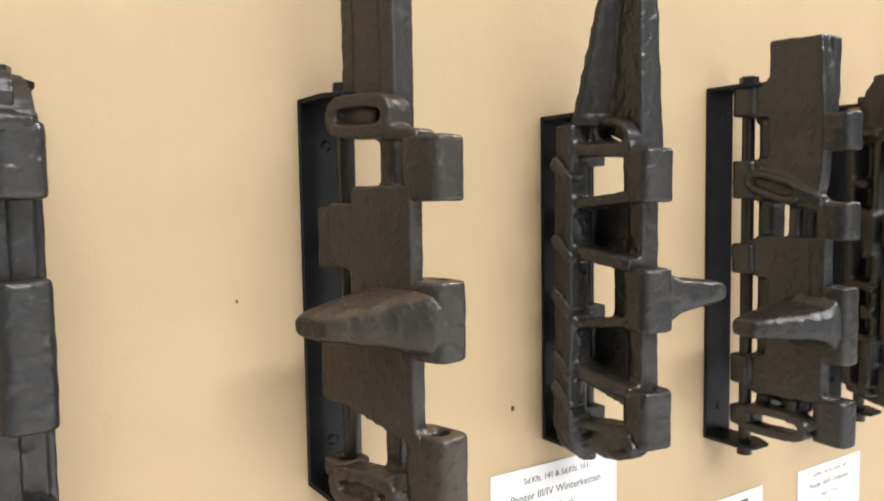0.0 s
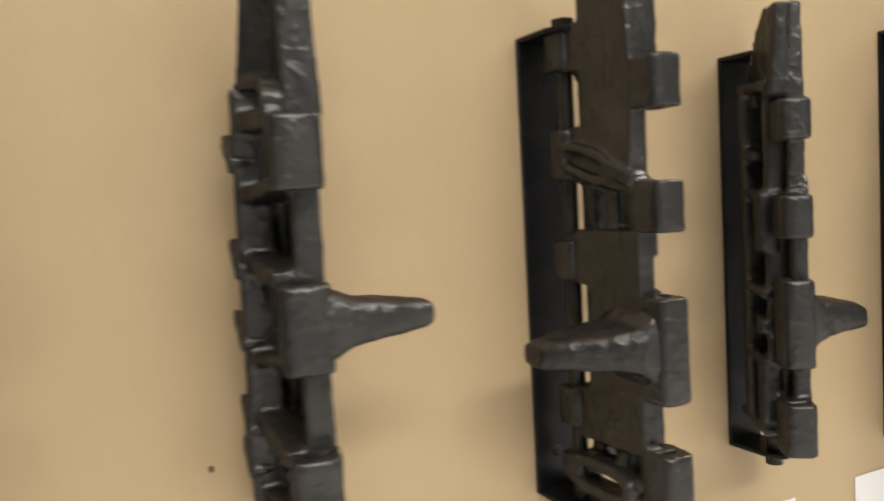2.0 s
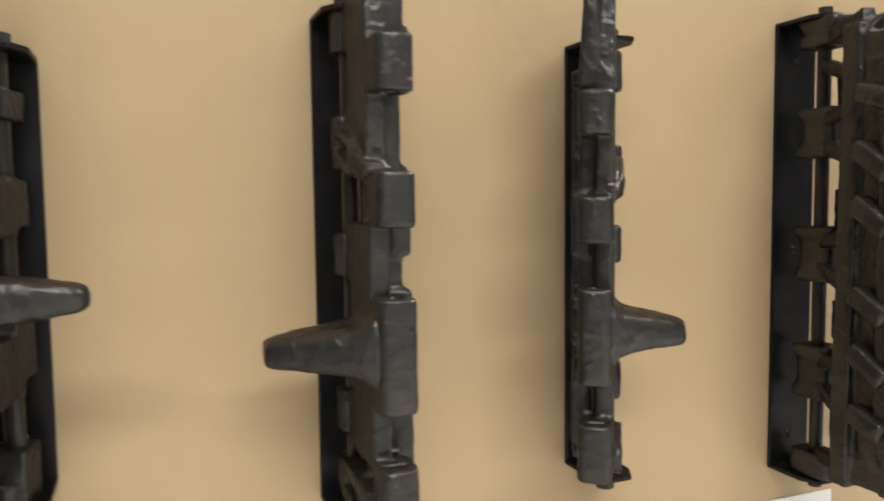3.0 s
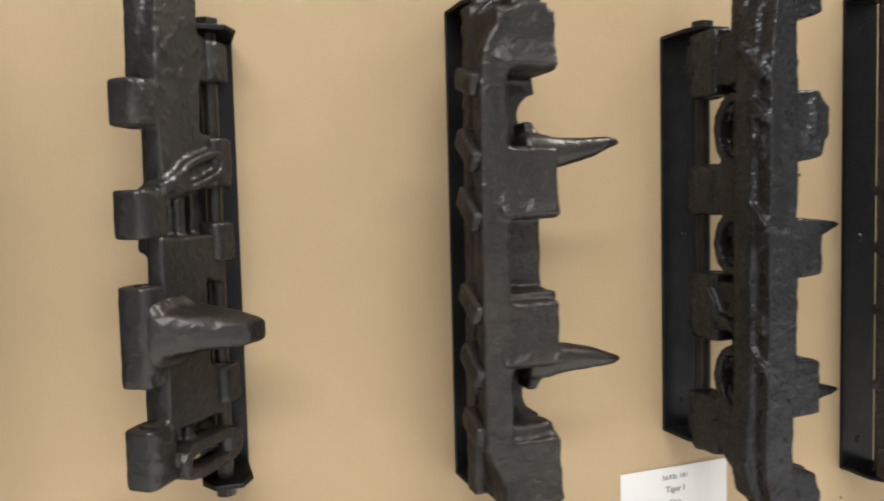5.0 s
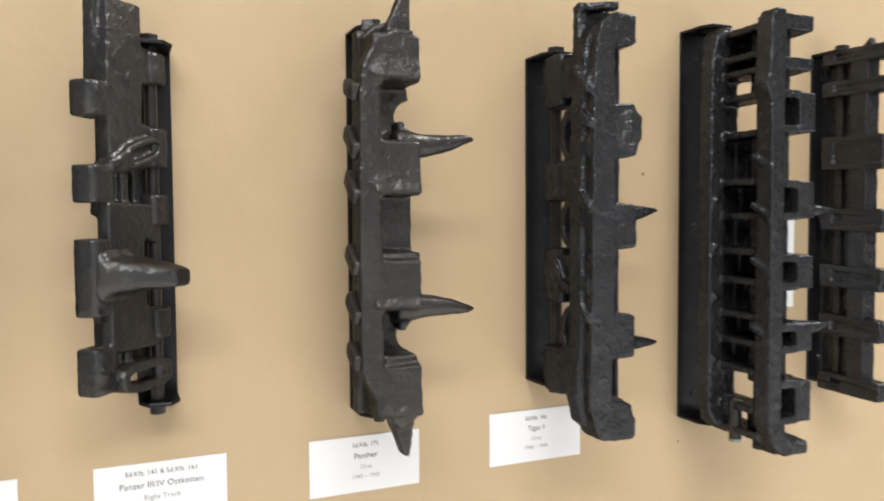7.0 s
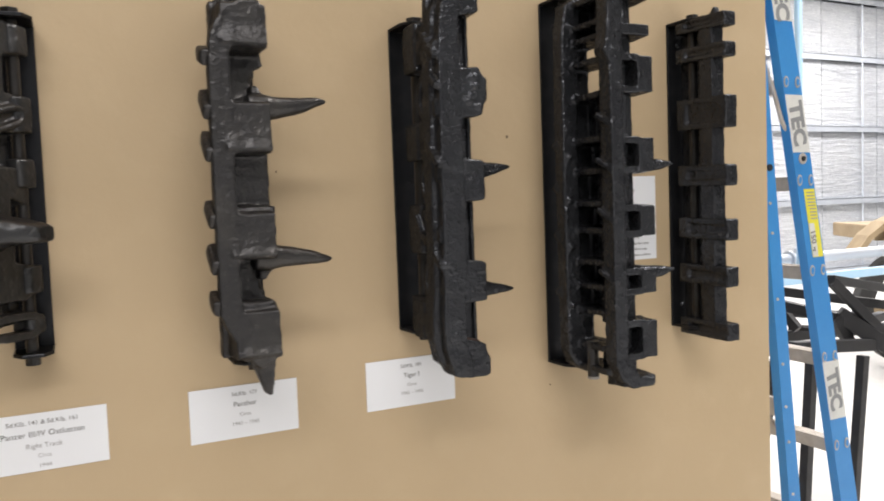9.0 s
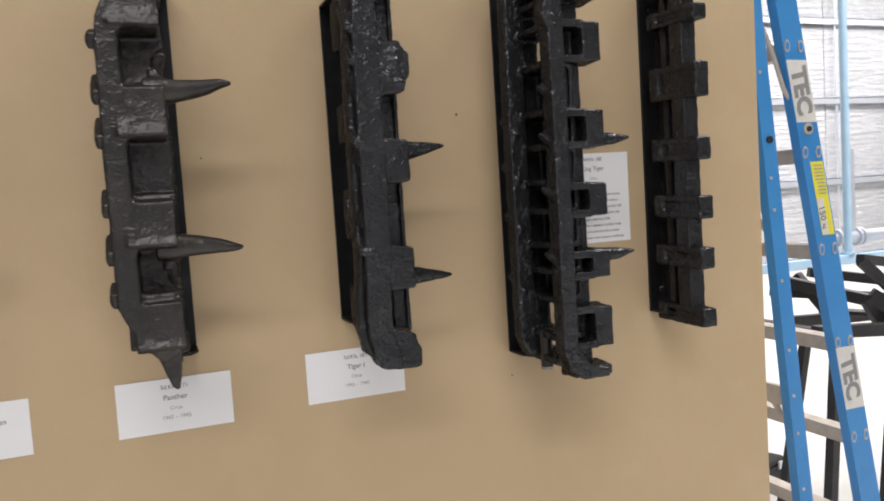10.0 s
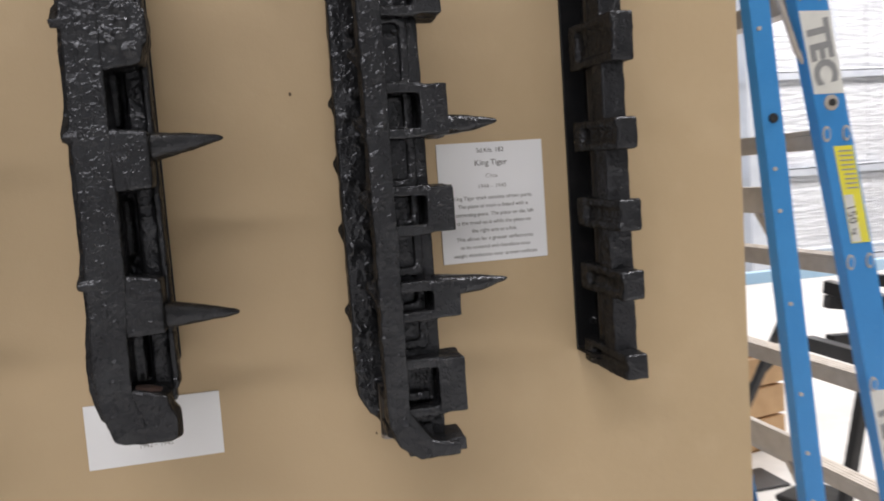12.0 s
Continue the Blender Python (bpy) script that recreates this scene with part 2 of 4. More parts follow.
structure("wall_display", box(bmesh.new(), -4.0, WALL_END, -0.10, 0.0, 0.0, 2.7), PAINT, "beige painted partition wall hung with track links", "wall")
structure("floor", box(bmesh.new(), -8, 20, -FAR_Y, 7, -0.1, 0.0), CONCRETE, "pale sealed concrete workshop floor", "floor")
structure("wall_far", box(bmesh.new(), -8, 20, -FAR_Y - 0.15, -FAR_Y, 0, CEIL), FOIL, "silver foil insulation on the far shed wall", "wall")
# three unseen walls, added to close the room; the grey ones cut reflections
structure("wall_rear", box(bmesh.new(), -8, 20, 7, 7.15, 0, CEIL), CLOSING_GREY, "unseen grey wall added at the rear", "wall")
structure("wall_west", box(bmesh.new(), -8.15, -8, -FAR_Y, 7, 0, CEIL), CLOSING_GREY, "unseen grey wall added at the west end", "wall")
structure("wall_east", box(bmesh.new(), 20, 20.15, -FAR_Y, 7, 0, CEIL), FOIL, "unseen foil wall added at the east end", "wall")
# the unseen roof is a mesh of strips, left open at the added lamps
bm = bmesh.new()
xs = sorted({-8.0, 20.0} | {x + s * lx / 2 for x, y, lx, ly, p in ROOF_LAMPS for s in (-1, 1)})
ys = sorted({-7.0, 7.0} | {y + s * ly / 2 for x, y, lx, ly, p in ROOF_LAMPS for s in (-1, 1)})
for x0, x1 in zip(xs, xs[1:]):
    for y0, y1 in zip(ys, ys[1:]):
        cx, cy = (x0 + x1) / 2, (y0 + y1) / 2
        if not any(abs(cx - x) < lx / 2 and abs(cy - y) < ly / 2 for x, y, lx, ly, p in ROOF_LAMPS):
            box(bm, x0, x1, -y1, -y0, CEIL, CEIL + 0.12)
structure("ceiling", bm, PLASTER, "unseen pale roof lining with openings for added lamps", "ceiling")

# small dark marks on the painted wall
for mx, mz, r in ((0.519, 1.294, 0.0022), (0.190, 1.452, 0.0011), (2.042, 1.519, 0.0019), (1.574, 1.456, 0.0013), (2.128, 1.006, 0.0013)):
    bm = bmesh.new()
    ring = [(r * math.cos(i * 0.785) * (1 + 0.3 * (i % 2)), 0.0, r * 1.5 * math.sin(i * 0.785)) for i in range(8)]
    prism(bm, [(x, -0.0008, z) for x, y, z in ring], [(x, 0.002, z) for x, y, z in ring])
    ob = part("wall_mark", bm, MARK, None)
    ob.location = (mx, 0, mz)
    tagged(ob, "small dark nail mark on the beige wall", "mark", "marks on the wall")


# ---- wall brackets ----
def bracket(x0, w, z0, z1, reach=0.075, screws=2):
    zc = (z0 + z1) / 2
    t = thing("wall_bracket", (x0 + w / 2, 0, zc), "satin black steel bracket screwed to the beige wall", "bracket", "brackets along the wall")
    h = (z1 - z0) / 2
    bevelled(part("back_plate", box(bmesh.new(), -w / 2, w / 2, 0.0005, 0.0055, -h, h), SATIN, t), 0.0015)
    for s in (-1, 1):
        bm = bmesh.new()
        z = s * (h - 0.0028)
        ring = [(-w / 2, 0.004), (w / 2, 0.004), (w / 2, reach - 0.022), (w / 2 - 0.012, reach), (-w / 2 + 0.012, reach), (-w / 2, reach - 0.022)]
        prism(bm, [(u, -d, z - 0.0028) for u, d in ring], [(u, -d, z + 0.0028) for u, d in ring])
        bevelled(part("flange", bm, SATIN, t), 0.0015)
    for k in range(screws):
        z = -h + 0.045 + k * (2 * h - 0.09) / (screws - 1)
        bm = bmesh.new()
        c = [(0.0065 * math.cos(i * math.pi / 6), 0.0065 * math.sin(i * math.pi / 6)) for i in range(12)]
        prism(bm, [(x, -0.005, z + y) for x, y in c], [(x * 0.55, -0.0085, z + y * 0.55) for x, y in c])
        part("screw", bm, SATIN, t)
    return t


def pin_of(t, zc, z0, z1, r=0.0085):
    part("pin", rod(bmesh.new(), 0, 0, r, z0 - zc - 0.012, z1 - zc + 0.010), PIN, t)
    bm = bmesh.new()
    rod(bm, 0, 0, r * 1.55, z1 - zc + 0.001, z1 - zc + 0.011, 6)
    bevelled(part("pin_head", bm, PIN, t), 0.0012)
    bm = bmesh.new()
    rod(bm, 0, 0, r * 1.25, z0 - zc - 0.014, z0 - zc - 0.001, 12)
    part("nut", bm, PIN, t)


PIN_D = 0.05


def link(px, turn, zc, label):
    """A track link that hangs on its pin, turned about it by so many degrees."""
    return thing("track_link", pose(px, -PIN_D, zc, 0, 0, turn), label, "track link", "track links along the wall")


# ---- winter link with a beam on top (inner face and tooth towards -u) ----
def winter_left(px, turn, z0, z1, mat, tall=True, lugs=((1.545, 1.599), (1.413, 1.480), (1.288, 1.352)), eye_d=0.128, deep=1.0, label=""):
    zc = 1.45
    t = link(px, turn, zc, label)
    Z = lambda z: z - zc
    bm = bmesh.new()
    # flat inner plate with tabs round the pin
    web = [(0.008, 1.544), (0.044, 1.544), (0.044, 1.559), (0.122, 1.558), (0.122, 1.340), (0.090, 1.346), (0.040, 1.356), (0.026, 1.360), (0.002, 1.360), (0.002, 1.413), (0.038, 1.417), (0.040, 1.484), (0.006, 1.487)]
    side(bm, [(d * deep, Z(z)) for d, z in web], -0.030, -0.015)
    # ground-side rail and rungs behind it
    box(bm, -0.012, 0.012, 0.062, 0.080, Z(1.300), Z(1.612))
    box(bm, -0.018, 0.004, 0.070, 0.090, Z(1.345), Z(1.556))
    # arms to the upper and lower eyes
    bar(bm, (-0.020, 0.070, Z(1.606)), (-0.014, 0.125, Z(1.598)), 0.026, 0.012)
    bar(bm, (-0.016, 0.060, Z(1.290)), (-0.012, 0.125, Z(1.312)), 0.028, 0.016)
    side(bm, [(d, Z(z)) for d, z in ((0.100, 1.350), (0.128, 1.352), (0.128, 1.328), (0.122, 1.334), (0.112, 1.342))], -0.030, -0.006)
    bar(bm, (-0.012, 0.004, Z(1.620)), (-0.012, 0.070, Z(1.622)), 0.020, 0.014)
    # open loops above and below
    loop(bm, -0.020, 0.056, Z(1.619), 0.044, 0.0195, 0.012, 0.026, -0.04, 3.4)
    loop(bm, -0.020, 0.050, Z(1.284), 0.048, 0.020, 0.013, 0.026, 0.10, 3.0)
    box(bm, -0.024, 0.010, -0.004, 0.078, Z(1.276), Z(1.288))
    cast("body", bm, mat, t, voxel=0.0025, grain=0.0016, soft=5)
    for a, b in ((1.483, 1.541), (1.356, 1.415), (1.282, 1.300)):
        cast("rear_eye", tube(bmesh.new(), -0.008, 0.0, 0.018, 0.019, 0.0092, Z(a), Z(b), 5), mat, t, soft=10)
    for a, b in lugs:
        cast("front_eye", tube(bmesh.new(), -0.011, eye_d, 0.0185, 0.026, 0.0105, Z(a), Z(b), 4.0), mat, t, voxel=0.0025, grain=0.0016, soft=10)
    if tall:
        bm = bmesh.new()
        top = 1.90
        box(bm, -0.014, -0.003, 0.030, 0.088, Z(1.612), Z(top))
        box(bm, -0.010, 0.012, 0.008, 0.032, Z(1.622), Z(top))
        box(bm, -0.016, 0.008, 0.070, 0.088, Z(1.606), Z(top))
        cast("extension_beam", bm, mat, t, voxel=0.0025, grain=0.0016, soft=5)
        bm = bmesh.new()
        # a broad shelf-like tooth
        horn(bm, [(0.002, 0.126, Z(1.446), 0.027, 0.033), (-0.020, 0.112, Z(1.446), 0.041, 0.033), (-0.030, 0.100, Z(1.446), 0.050, 0.026),
                  (-0.052, 0.078, Z(1.444), 0.040, 0.019), (-0.078, 0.060, Z(1.442), 0.028, 0.0125), (-0.087, 0.056, Z(1.441), 0.022, 0.008)], square=5.0)
        cast("guide_horn", bm, mat, t, voxel=0.0025, grain=0.0016, soft=8)
    else:
        bm = bmesh.new()
        side(bm, [(0.0, Z(1.585)), (0.104, Z(1.585))] + [(0.052 + 0.052 * math.cos(k * math.pi / 10), Z(1.592) + 0.046 * math.sin(k * math.pi / 10)) for k in range(11)], -0.022, 0.006)
        cast("end_web", bm, mat, t)
    pin_of(t, zc, z0, z1)
    return t


# ---- winter link seen from its ground side (rail towards -u, tooth towards +u) ----
def winter_right(px, turn, z0, z1, mat, label):
    zc = 1.45
    t = link(px, turn, zc, label)
    Z = lambda z: z - zc
    bm = bmesh.new()
    # ground rail with its rounded foot
    front(bm, [(u, Z(z)) for u, z in ((-0.042, 1.626), (-0.014, 1.626), (-0.018, 1.604), (-0.018, 1.545), (-0.014, 1.538), (-0.012, 1.480), (-0.018, 1.474), (-0.018, 1.410), (-0.014, 1.395), (-0.014, 1.350),
                                      (-0.020, 1.340), (-0.020, 1.268), (-0.010, 1.250), (-0.024, 1.244), (-0.038, 1.256), (-0.046, 1.280))], 0.000, 0.036)
    # front bar between the eyes
    box(bm, -0.004, 0.018, 0.090, 0.113, Z(1.290), Z(1.600))
    # rungs that run out to the eyes
    for za, zb, h, w in ((1.598, 1.592, 0.014, 0.030), (1.536, 1.546, 0.012, 0.030), (1.486, 1.474, 0.014, 0.034), (1.400, 1.416, 0.010, 0.030), (1.352, 1.340, 0.013, 0.032), (1.286, 1.300, 0.010, 0.030)):
        bar(bm, (-0.026, 0.016, Z(za)), (-0.004, 0.112, Z(zb)), w, h)
    bar(bm, (-0.024, 0.030, Z(1.352)), (-0.002, 0.106, Z(1.330)), 0.026, 0.018)
    loop(bm, -0.010, 0.078, Z(1.612), 0.036, 0.017, 0.008, 0.022, -0.2)
    loop(bm, -0.012, 0.078, Z(1.278), 0.048, 0.018, 0.009, 0.024, 0.16)
    bar(bm, (-0.020, 0.010, Z(1.262)), (-0.004, 0.112, Z(1.288)), 0.028, 0.012)
    # plates on the far side that close two of the windows
    box(bm, 0.000, 0.012, 0.000, 0.094, Z(1.482), Z(1.534))
    box(bm, 0.000, 0.012, 0.000, 0.094, Z(1.345), Z(1.400))
    box(bm, 0.000, 0.012, 0.056, 0.094, Z(1.400), Z(1.484))
    box(bm, 0.000, 0.012, 0.070, 0.094, Z(1.530), Z(1.552))
    for z0e, z1e in ((1.25, 1.30), (1.36, 1.42), (1.49, 1.53), (1.58, 1.605)):
        box(bm, -0.030, 0.014, -0.020, 0.020, Z(z0e), Z(z1e))
    cast("body", bm, mat, t, voxel=0.0025, grain=0.0024, soft=5)
    for z in (1.573, 1.486, 1.425, 1.352, 1.318):
        bm = bmesh.new()
        bar(bm, (-0.041, 0.004, Z(z + 0.014)), (-0.036, 0.036, Z(z - 0.012)), 0.022, 0.016)
        cast("cleat", bm, mat, t)
    for a, b in ((1.539, 1.594), (1.406, 1.472), (1.285, 1.345)):
        cast("front_eye", tube(bmesh.new(), 0.001, 0.117, 0.0195, 0.022, 0.010, Z(a), Z(b), 5), mat, t, voxel=0.0025, soft=8)
    # tapered channel: a slanting back wall and a deep side flange
    bm = bmesh.new()
    prism(bm, [(-0.037, -0.036, Z(1.622)), (0.002, -0.062, Z(1.622)), (0.002, -0.050, Z(1.622)), (-0.036, -0.022, Z(1.622))],
          [(-0.008, -0.108, Z(1.900)), (0.002, -0.104, Z(1.900)), (0.002, -0.090, Z(1.900)), (-0.007, -0.094, Z(1.900))])
    side(bm, [(0.030, Z(1.622)), (0.113, Z(1.592)), (0.113, Z(1.90)), (0.094, Z(1.90))], -0.006, 0.006)
    prism(bm, [(-0.005, -0.096, Z(1.592)), (0.024, -0.096, Z(1.592)), (0.024, -0.114, Z(1.592)), (-0.005, -0.114, Z(1.592))],
          [(-0.001, -0.096, Z(1.900)), (0.010, -0.096, Z(1.900)), (0.010, -0.112, Z(1.900)), (-0.001, -0.112, Z(1.900))])
    bar(bm, (-0.026, 0.034, Z(1.628)), (0.000, 0.066, Z(1.624)), 0.022, 0.010)
    cast("extension_beam", bm, mat, t, voxel=0.0025, grain=0.0020, soft=5)
    bm = bmesh.new()
    horn(bm, [(0.000, 0.117, Z(1.441), 0.020, 0.028), (0.020, 0.117, Z(1.440), 0.020, 0.027), (0.034, 0.117, Z(1.441), 0.019, 0.019),
              (0.066, 0.117, Z(1.442), 0.017, 0.0145), (0.090, 0.116, Z(1.442), 0.014, 0.011), (0.097, 0.116, Z(1.442), 0.010, 0.008)], square=4.5)
    cast("guide_horn", bm, mat, t, voxel=0.0025, soft=10)
    pin_of(t, zc, z0, z1)
    return t


# ---- wide eastern link; s gives the side to which its tooth points ----
def eastern(px, turn, z0, z1, s, mat, label, lugs, lift=0.0, top=1.745, deep=1.0, reach=1.0):
    zc = 1.45
    t = link(px, turn, zc, label)
    Z = lambda z: z - zc
    S = lambda a, b: (min(s * a, s * b), max(s * a, s * b))
    L, G = lift, deep
    bm = bmesh.new()
    # upper and lower inner plates, notched round the pin
    upper = [(0.038, top), (0.114, top - 0.005), (0.119, 1.640 + L), (0.119, 1.594 + L), (0.117, 1.560 + L), (0.110, 1.536 + L), (0.060, 1.536 + L), (0.004, 1.536 + L), (0.004, 1.591 + L),
             (0.039, 1.592 + L), (0.038, 1.646 + L), (0.000, 1.648 + L), (0.000, 1.692 + L), (0.038, 1.694 + L)]
    lower = [(0.024, 1.488 + L), (0.123, 1.488 + L), (0.122, 1.280), (0.100, 1.276), (0.020, 1.272), (0.002, 1.280), (0.002, 1.323), (0.037, 1.328), (0.041, 1.432 + L / 2), (0.003, 1.433 + L), (0.003, 1.478 + L)]
    for ring in (upper, lower):
        side(bm, [(d * G, Z(z)) for d, z in ring], *S(-0.008, 0.010))
    # arms to the front eyes
    for a, b in lugs[:2]:
        box(bm, *S(-0.020, 0.006), 0.108 * G, 0.136 * G, Z(a + 0.004), Z(b - 0.004))
    bar(bm, (s * 0.002, 0.070 * G, Z(1.536 + L)), (-s * 0.006, 0.130 * G, Z(1.526 + L)), 0.024, 0.013)
    loop(bm, s * 0.010, 0.050 * G, Z(1.554 + L), 0.044, 0.0165, 0.009, 0.018, -0.28, 3.0)
    bar(bm, (s * 0.010, 0.082 * G, Z(1.550 + L)), (s * 0.002, 0.116 * G, Z(1.534 + L)), 0.022, 0.013)
    loop(bm, s * 0.004, 0.050 * G, Z(1.238), 0.056, 0.020, 0.012, 0.028, 0.04, 3.0)
    bar(bm, (s * 0.000, 0.090 * G, Z(1.242)), (-s * 0.008, 0.130 * G, Z(1.256)), 0.028, 0.014)
    side(bm, [(d * G, Z(z)) for d, z in ((0.096, 1.284), (0.130, 1.286), (0.130, 1.262), (0.124, 1.272), (0.112, 1.280))], *S(-0.020, 0.008))
    box(bm, *S(-0.014, 0.004), 0.066 * G, 0.082 * G, Z(1.240), Z(1.300))
    box(bm, *S(-0.014, 0.004), 0.066 * G, 0.082 * G, Z(1.484 + L), Z(1.540 + L))
    # rails and ribs of the ground side
    for z, v in ((1.66, 0.10), (1.585, 0.070), (1.54, 0.090), (1.43, 0.10), (1.35, 0.10), (1.27, 0.09)):
        bar(bm, (-s * 0.024, 0.012, Z(z + L)), (-s * 0.020, v * G, Z(z + L - 0.006)), 0.026, 0.011)
    box(bm, *S(-0.036, -0.006), 0.012, 0.034, Z(1.24), Z(1.66 + L))
    box(bm, *S(-0.026, -0.006), 0.080 * G, 0.096 * G, Z(1.26), Z(1.640 + L))
    for a, b in ((1.455, 1.530), (1.362, 1.386), (1.258, 1.330)):
        box(bm, *S(-0.034, -0.016), 0.066 * G, 0.098 * G, Z(a + L / 2), Z(b + L / 2), 0.006)
    side(bm, [(d * G, Z(z)) for d, z in ((0.006, 1.640 + L), (0.095, 1.640 + L), (0.108, top - 0.006), (0.076, top - 0.004), (0.040, 1.722 + L), (0.018, 1.692 + L))], *S(-0.020, -0.006))
    bar(bm, (-s * 0.018, 0.104 * G, Z(1.640 + L)), (-s * 0.012, 0.110 * G, Z(top - 0.006)), 0.024, 0.016)
    cast("body", bm, mat, t, voxel=0.0025, grain=0.0016, soft=5)
    for a, b in ((1.649, 1.692), (1.538, 1.590), (1.435, 1.477), (1.281, 1.322), (1.222, 1.250)):
        k = L if b > 1.5 else 0.0
        cast("rear_eye", tube(bmesh.new(), 0, 0.002, 0.017, 0.019, 0.0092, Z(a + k), Z(b + k), 5), mat, t, soft=10)
    for a, b in lugs:
        cast("front_eye", tube(bmesh.new(), -s * 0.008, 0.128 * G, 0.0175, 0.023, 0.009, Z(a), Z(b), 4.5), mat, t, voxel=0.0025, grain=0.0018, soft=8)
    zh = (lugs[2][0] + lugs[2][1]) / 2
    R = reach
    bm = bmesh.new()
    horn(bm, [(-s * 0.004, 0.116 * G, Z(zh), 0.026, 0.044), (s * 0.008 * R, 0.106 * G, Z(zh + 0.002), 0.040, 0.036), (s * 0.020 * R, 0.098 * G, Z(zh + 0.002), 0.044, 0.023),
              (s * 0.050 * R, 0.086 * G, Z(zh + 0.001), 0.036, 0.018), (s * 0.084 * R, 0.074 * G, Z(zh - 0.002), 0.024, 0.0135), (s * 0.094 * R, 0.070 * G, Z(zh - 0.003), 0.018, 0.010)], square=5.0)
    cast("guide_horn", bm, mat, t, voxel=0.0025, grain=0.0030, soft=8)
    pin_of(t, zc, z0, z1)
    return t


# ---- broad link with two long horns ----
def arc(cu, cz, r, a0, a1, n=7):
    return [(cu + r * math.cos(math.radians(a0 + (a1 - a0) * i / (n - 1))), cz + r * math.sin(math.radians(a0 + (a1 - a0) * i / (n - 1)))) for i in range(n)]


def broad_two_horns(px, z0, z1, mat, label):
    zc = 1.43
    t = link(px, 0, zc, label)
    Z = lambda z: z - zc
    D = PIN_D
    bm = bmesh.new()
    # ground rail, bent over at both ends
    rail = [(-0.076, 1.240), (-0.077, 1.42), (-0.075, 1.610), (-0.071, 1.640), (-0.062, 1.660), (-0.048, 1.677), (-0.030, 1.690), (0.000, 1.690),
            (0.000, 1.660), (-0.040, 1.640), (-0.045, 1.61), (-0.045, 1.25), (-0.036, 1.224), (0.000, 1.215), (0.000, 1.170), (-0.022, 1.158), (-0.038, 1.174), (-0.056, 1.200), (-0.069, 1.224)]
    front(bm, [(u, Z(z)) for u, z in rail], 0.192 - D, 0.214 - D)
    box(bm, -0.056, -0.044, 0.140 - D, 0.204 - D, Z(1.20), Z(1.66))
    front(bm, [(u, Z(z)) for u, z in ((-0.060, 1.655), (-0.046, 1.677), (-0.030, 1.690), (0.006, 1.688), (0.006, 1.622), (-0.060, 1.618))], 0.160 - D, 0.204 - D)
    front(bm, [(u, Z(z)) for u, z in ((-0.062, 1.250), (0.004, 1.248), (0.002, 1.170), (-0.024, 1.162), (-0.040, 1.178), (-0.058, 1.206))], 0.160 - D, 0.204 - D)
    # end spikes
    front(bm, [(u, Z(z)) for u, z in ((-0.036, 1.680), (-0.030, 1.700), (-0.016, 1.730), (-0.003, 1.770), (0.004, 1.770), (0.002, 1.680))], 0.176 - D, 0.196 - D)
    front(bm, [(u, Z(z)) for u, z in ((-0.050, 1.670), (-0.054, 1.690), (-0.036, 1.706), (-0.010, 1.716), (0.0, 1.690))], 0.140 - D, 0.158 - D)
    prism(bm, [(u, -(0.200 - D), Z(z)) for u, z in ((-0.036, 1.190), (0.004, 1.190), (0.002, 1.156), (-0.022, 1.156))],
          [(u, -(0.160 - D), Z(z)) for u, z in ((-0.036, 1.190), (0.004, 1.190), (0.002, 1.156), (-0.022, 1.156))])
    front(bm, [(u, Z(z)) for u, z in ((-0.034, 1.172), (-0.024, 1.148), (-0.012, 1.116), (-0.003, 1.113), (0.004, 1.172))], 0.172 - D, 0.197 - D)
    # web behind, scooped out beside the two pockets
    edge = [(-0.066, 1.170), (0.008, 1.170), (0.014, 1.252)] + arc(0.016, 1.275, 0.022, 268, 92) + [(0.015, 1.302), (0.015, 1.557)]
    edge += arc(0.017, 1.584, 0.023, 268, 92) + [(0.014, 1.612), (0.006, 1.700), (-0.060, 1.700)]
    front(bm, [(u, Z(z)) for u, z in edge], 0.128 - D, 0.152 - D)
    box(bm, -0.056, 0.015, 0.140 - D, 0.162 - D, Z(1.380), Z(1.478))
    box(bm, -0.050, 0.013, 0.150 - D, 0.200 - D, Z(1.383), Z(1.398), 0.002)
    horn(bm, [(-0.050, 0.186 - D, Z(1.250), 0.020, 0.009), (0.000, 0.186 - D, Z(1.250), 0.018, 0.009), (0.008, 0.186 - D, Z(1.249), 0.012, 0.006)])
    for z in (1.682, 1.585, 1.433, 1.282, 1.160):
        bar(bm, (-0.012, 0.066 - D, Z(z + 0.016)), (-0.044, 0.150 - D, Z(z + 0.026)), 0.016, 0.018)
        if z > 1.2:
            bar(bm, (-0.012, 0.066 - D, Z(z - 0.016)), (-0.044, 0.150 - D, Z(z - 0.045)), 0.018, 0.016)
    for z in (1.64, 1.49, 1.35, 1.22):
        bar(bm, (0.004, 0.075 - D, Z(z)), (-0.030, 0.140 - D, Z(z)), 0.014, 0.050)
    # hollow-faced front eyes with a lip above and below, run into the rail
    for a, b in ((1.622, 1.686), (1.472, 1.547), (1.319, 1.388), (1.174, 1.246)):
        h = b - a
        side(bm, [(0.140 - D, Z(a)), (0.212 - D, Z(a)), (0.220 - D, Z(a + 0.006)), (0.216 - D, Z(a + h * 0.25)), (0.214 - D, Z(a + h * 0.45)), (0.213 - D, Z(a + h * 0.65)),
                  (0.213 - D, Z(a + h * 0.85)), (0.214 - D, Z(b - 0.004)), (0.206 - D, Z(b)), (0.140 - D, Z(b))], -0.056, 0.009)
    cast("body", bm, mat, t, voxel=0.0022, grain=0.003, soft=9)
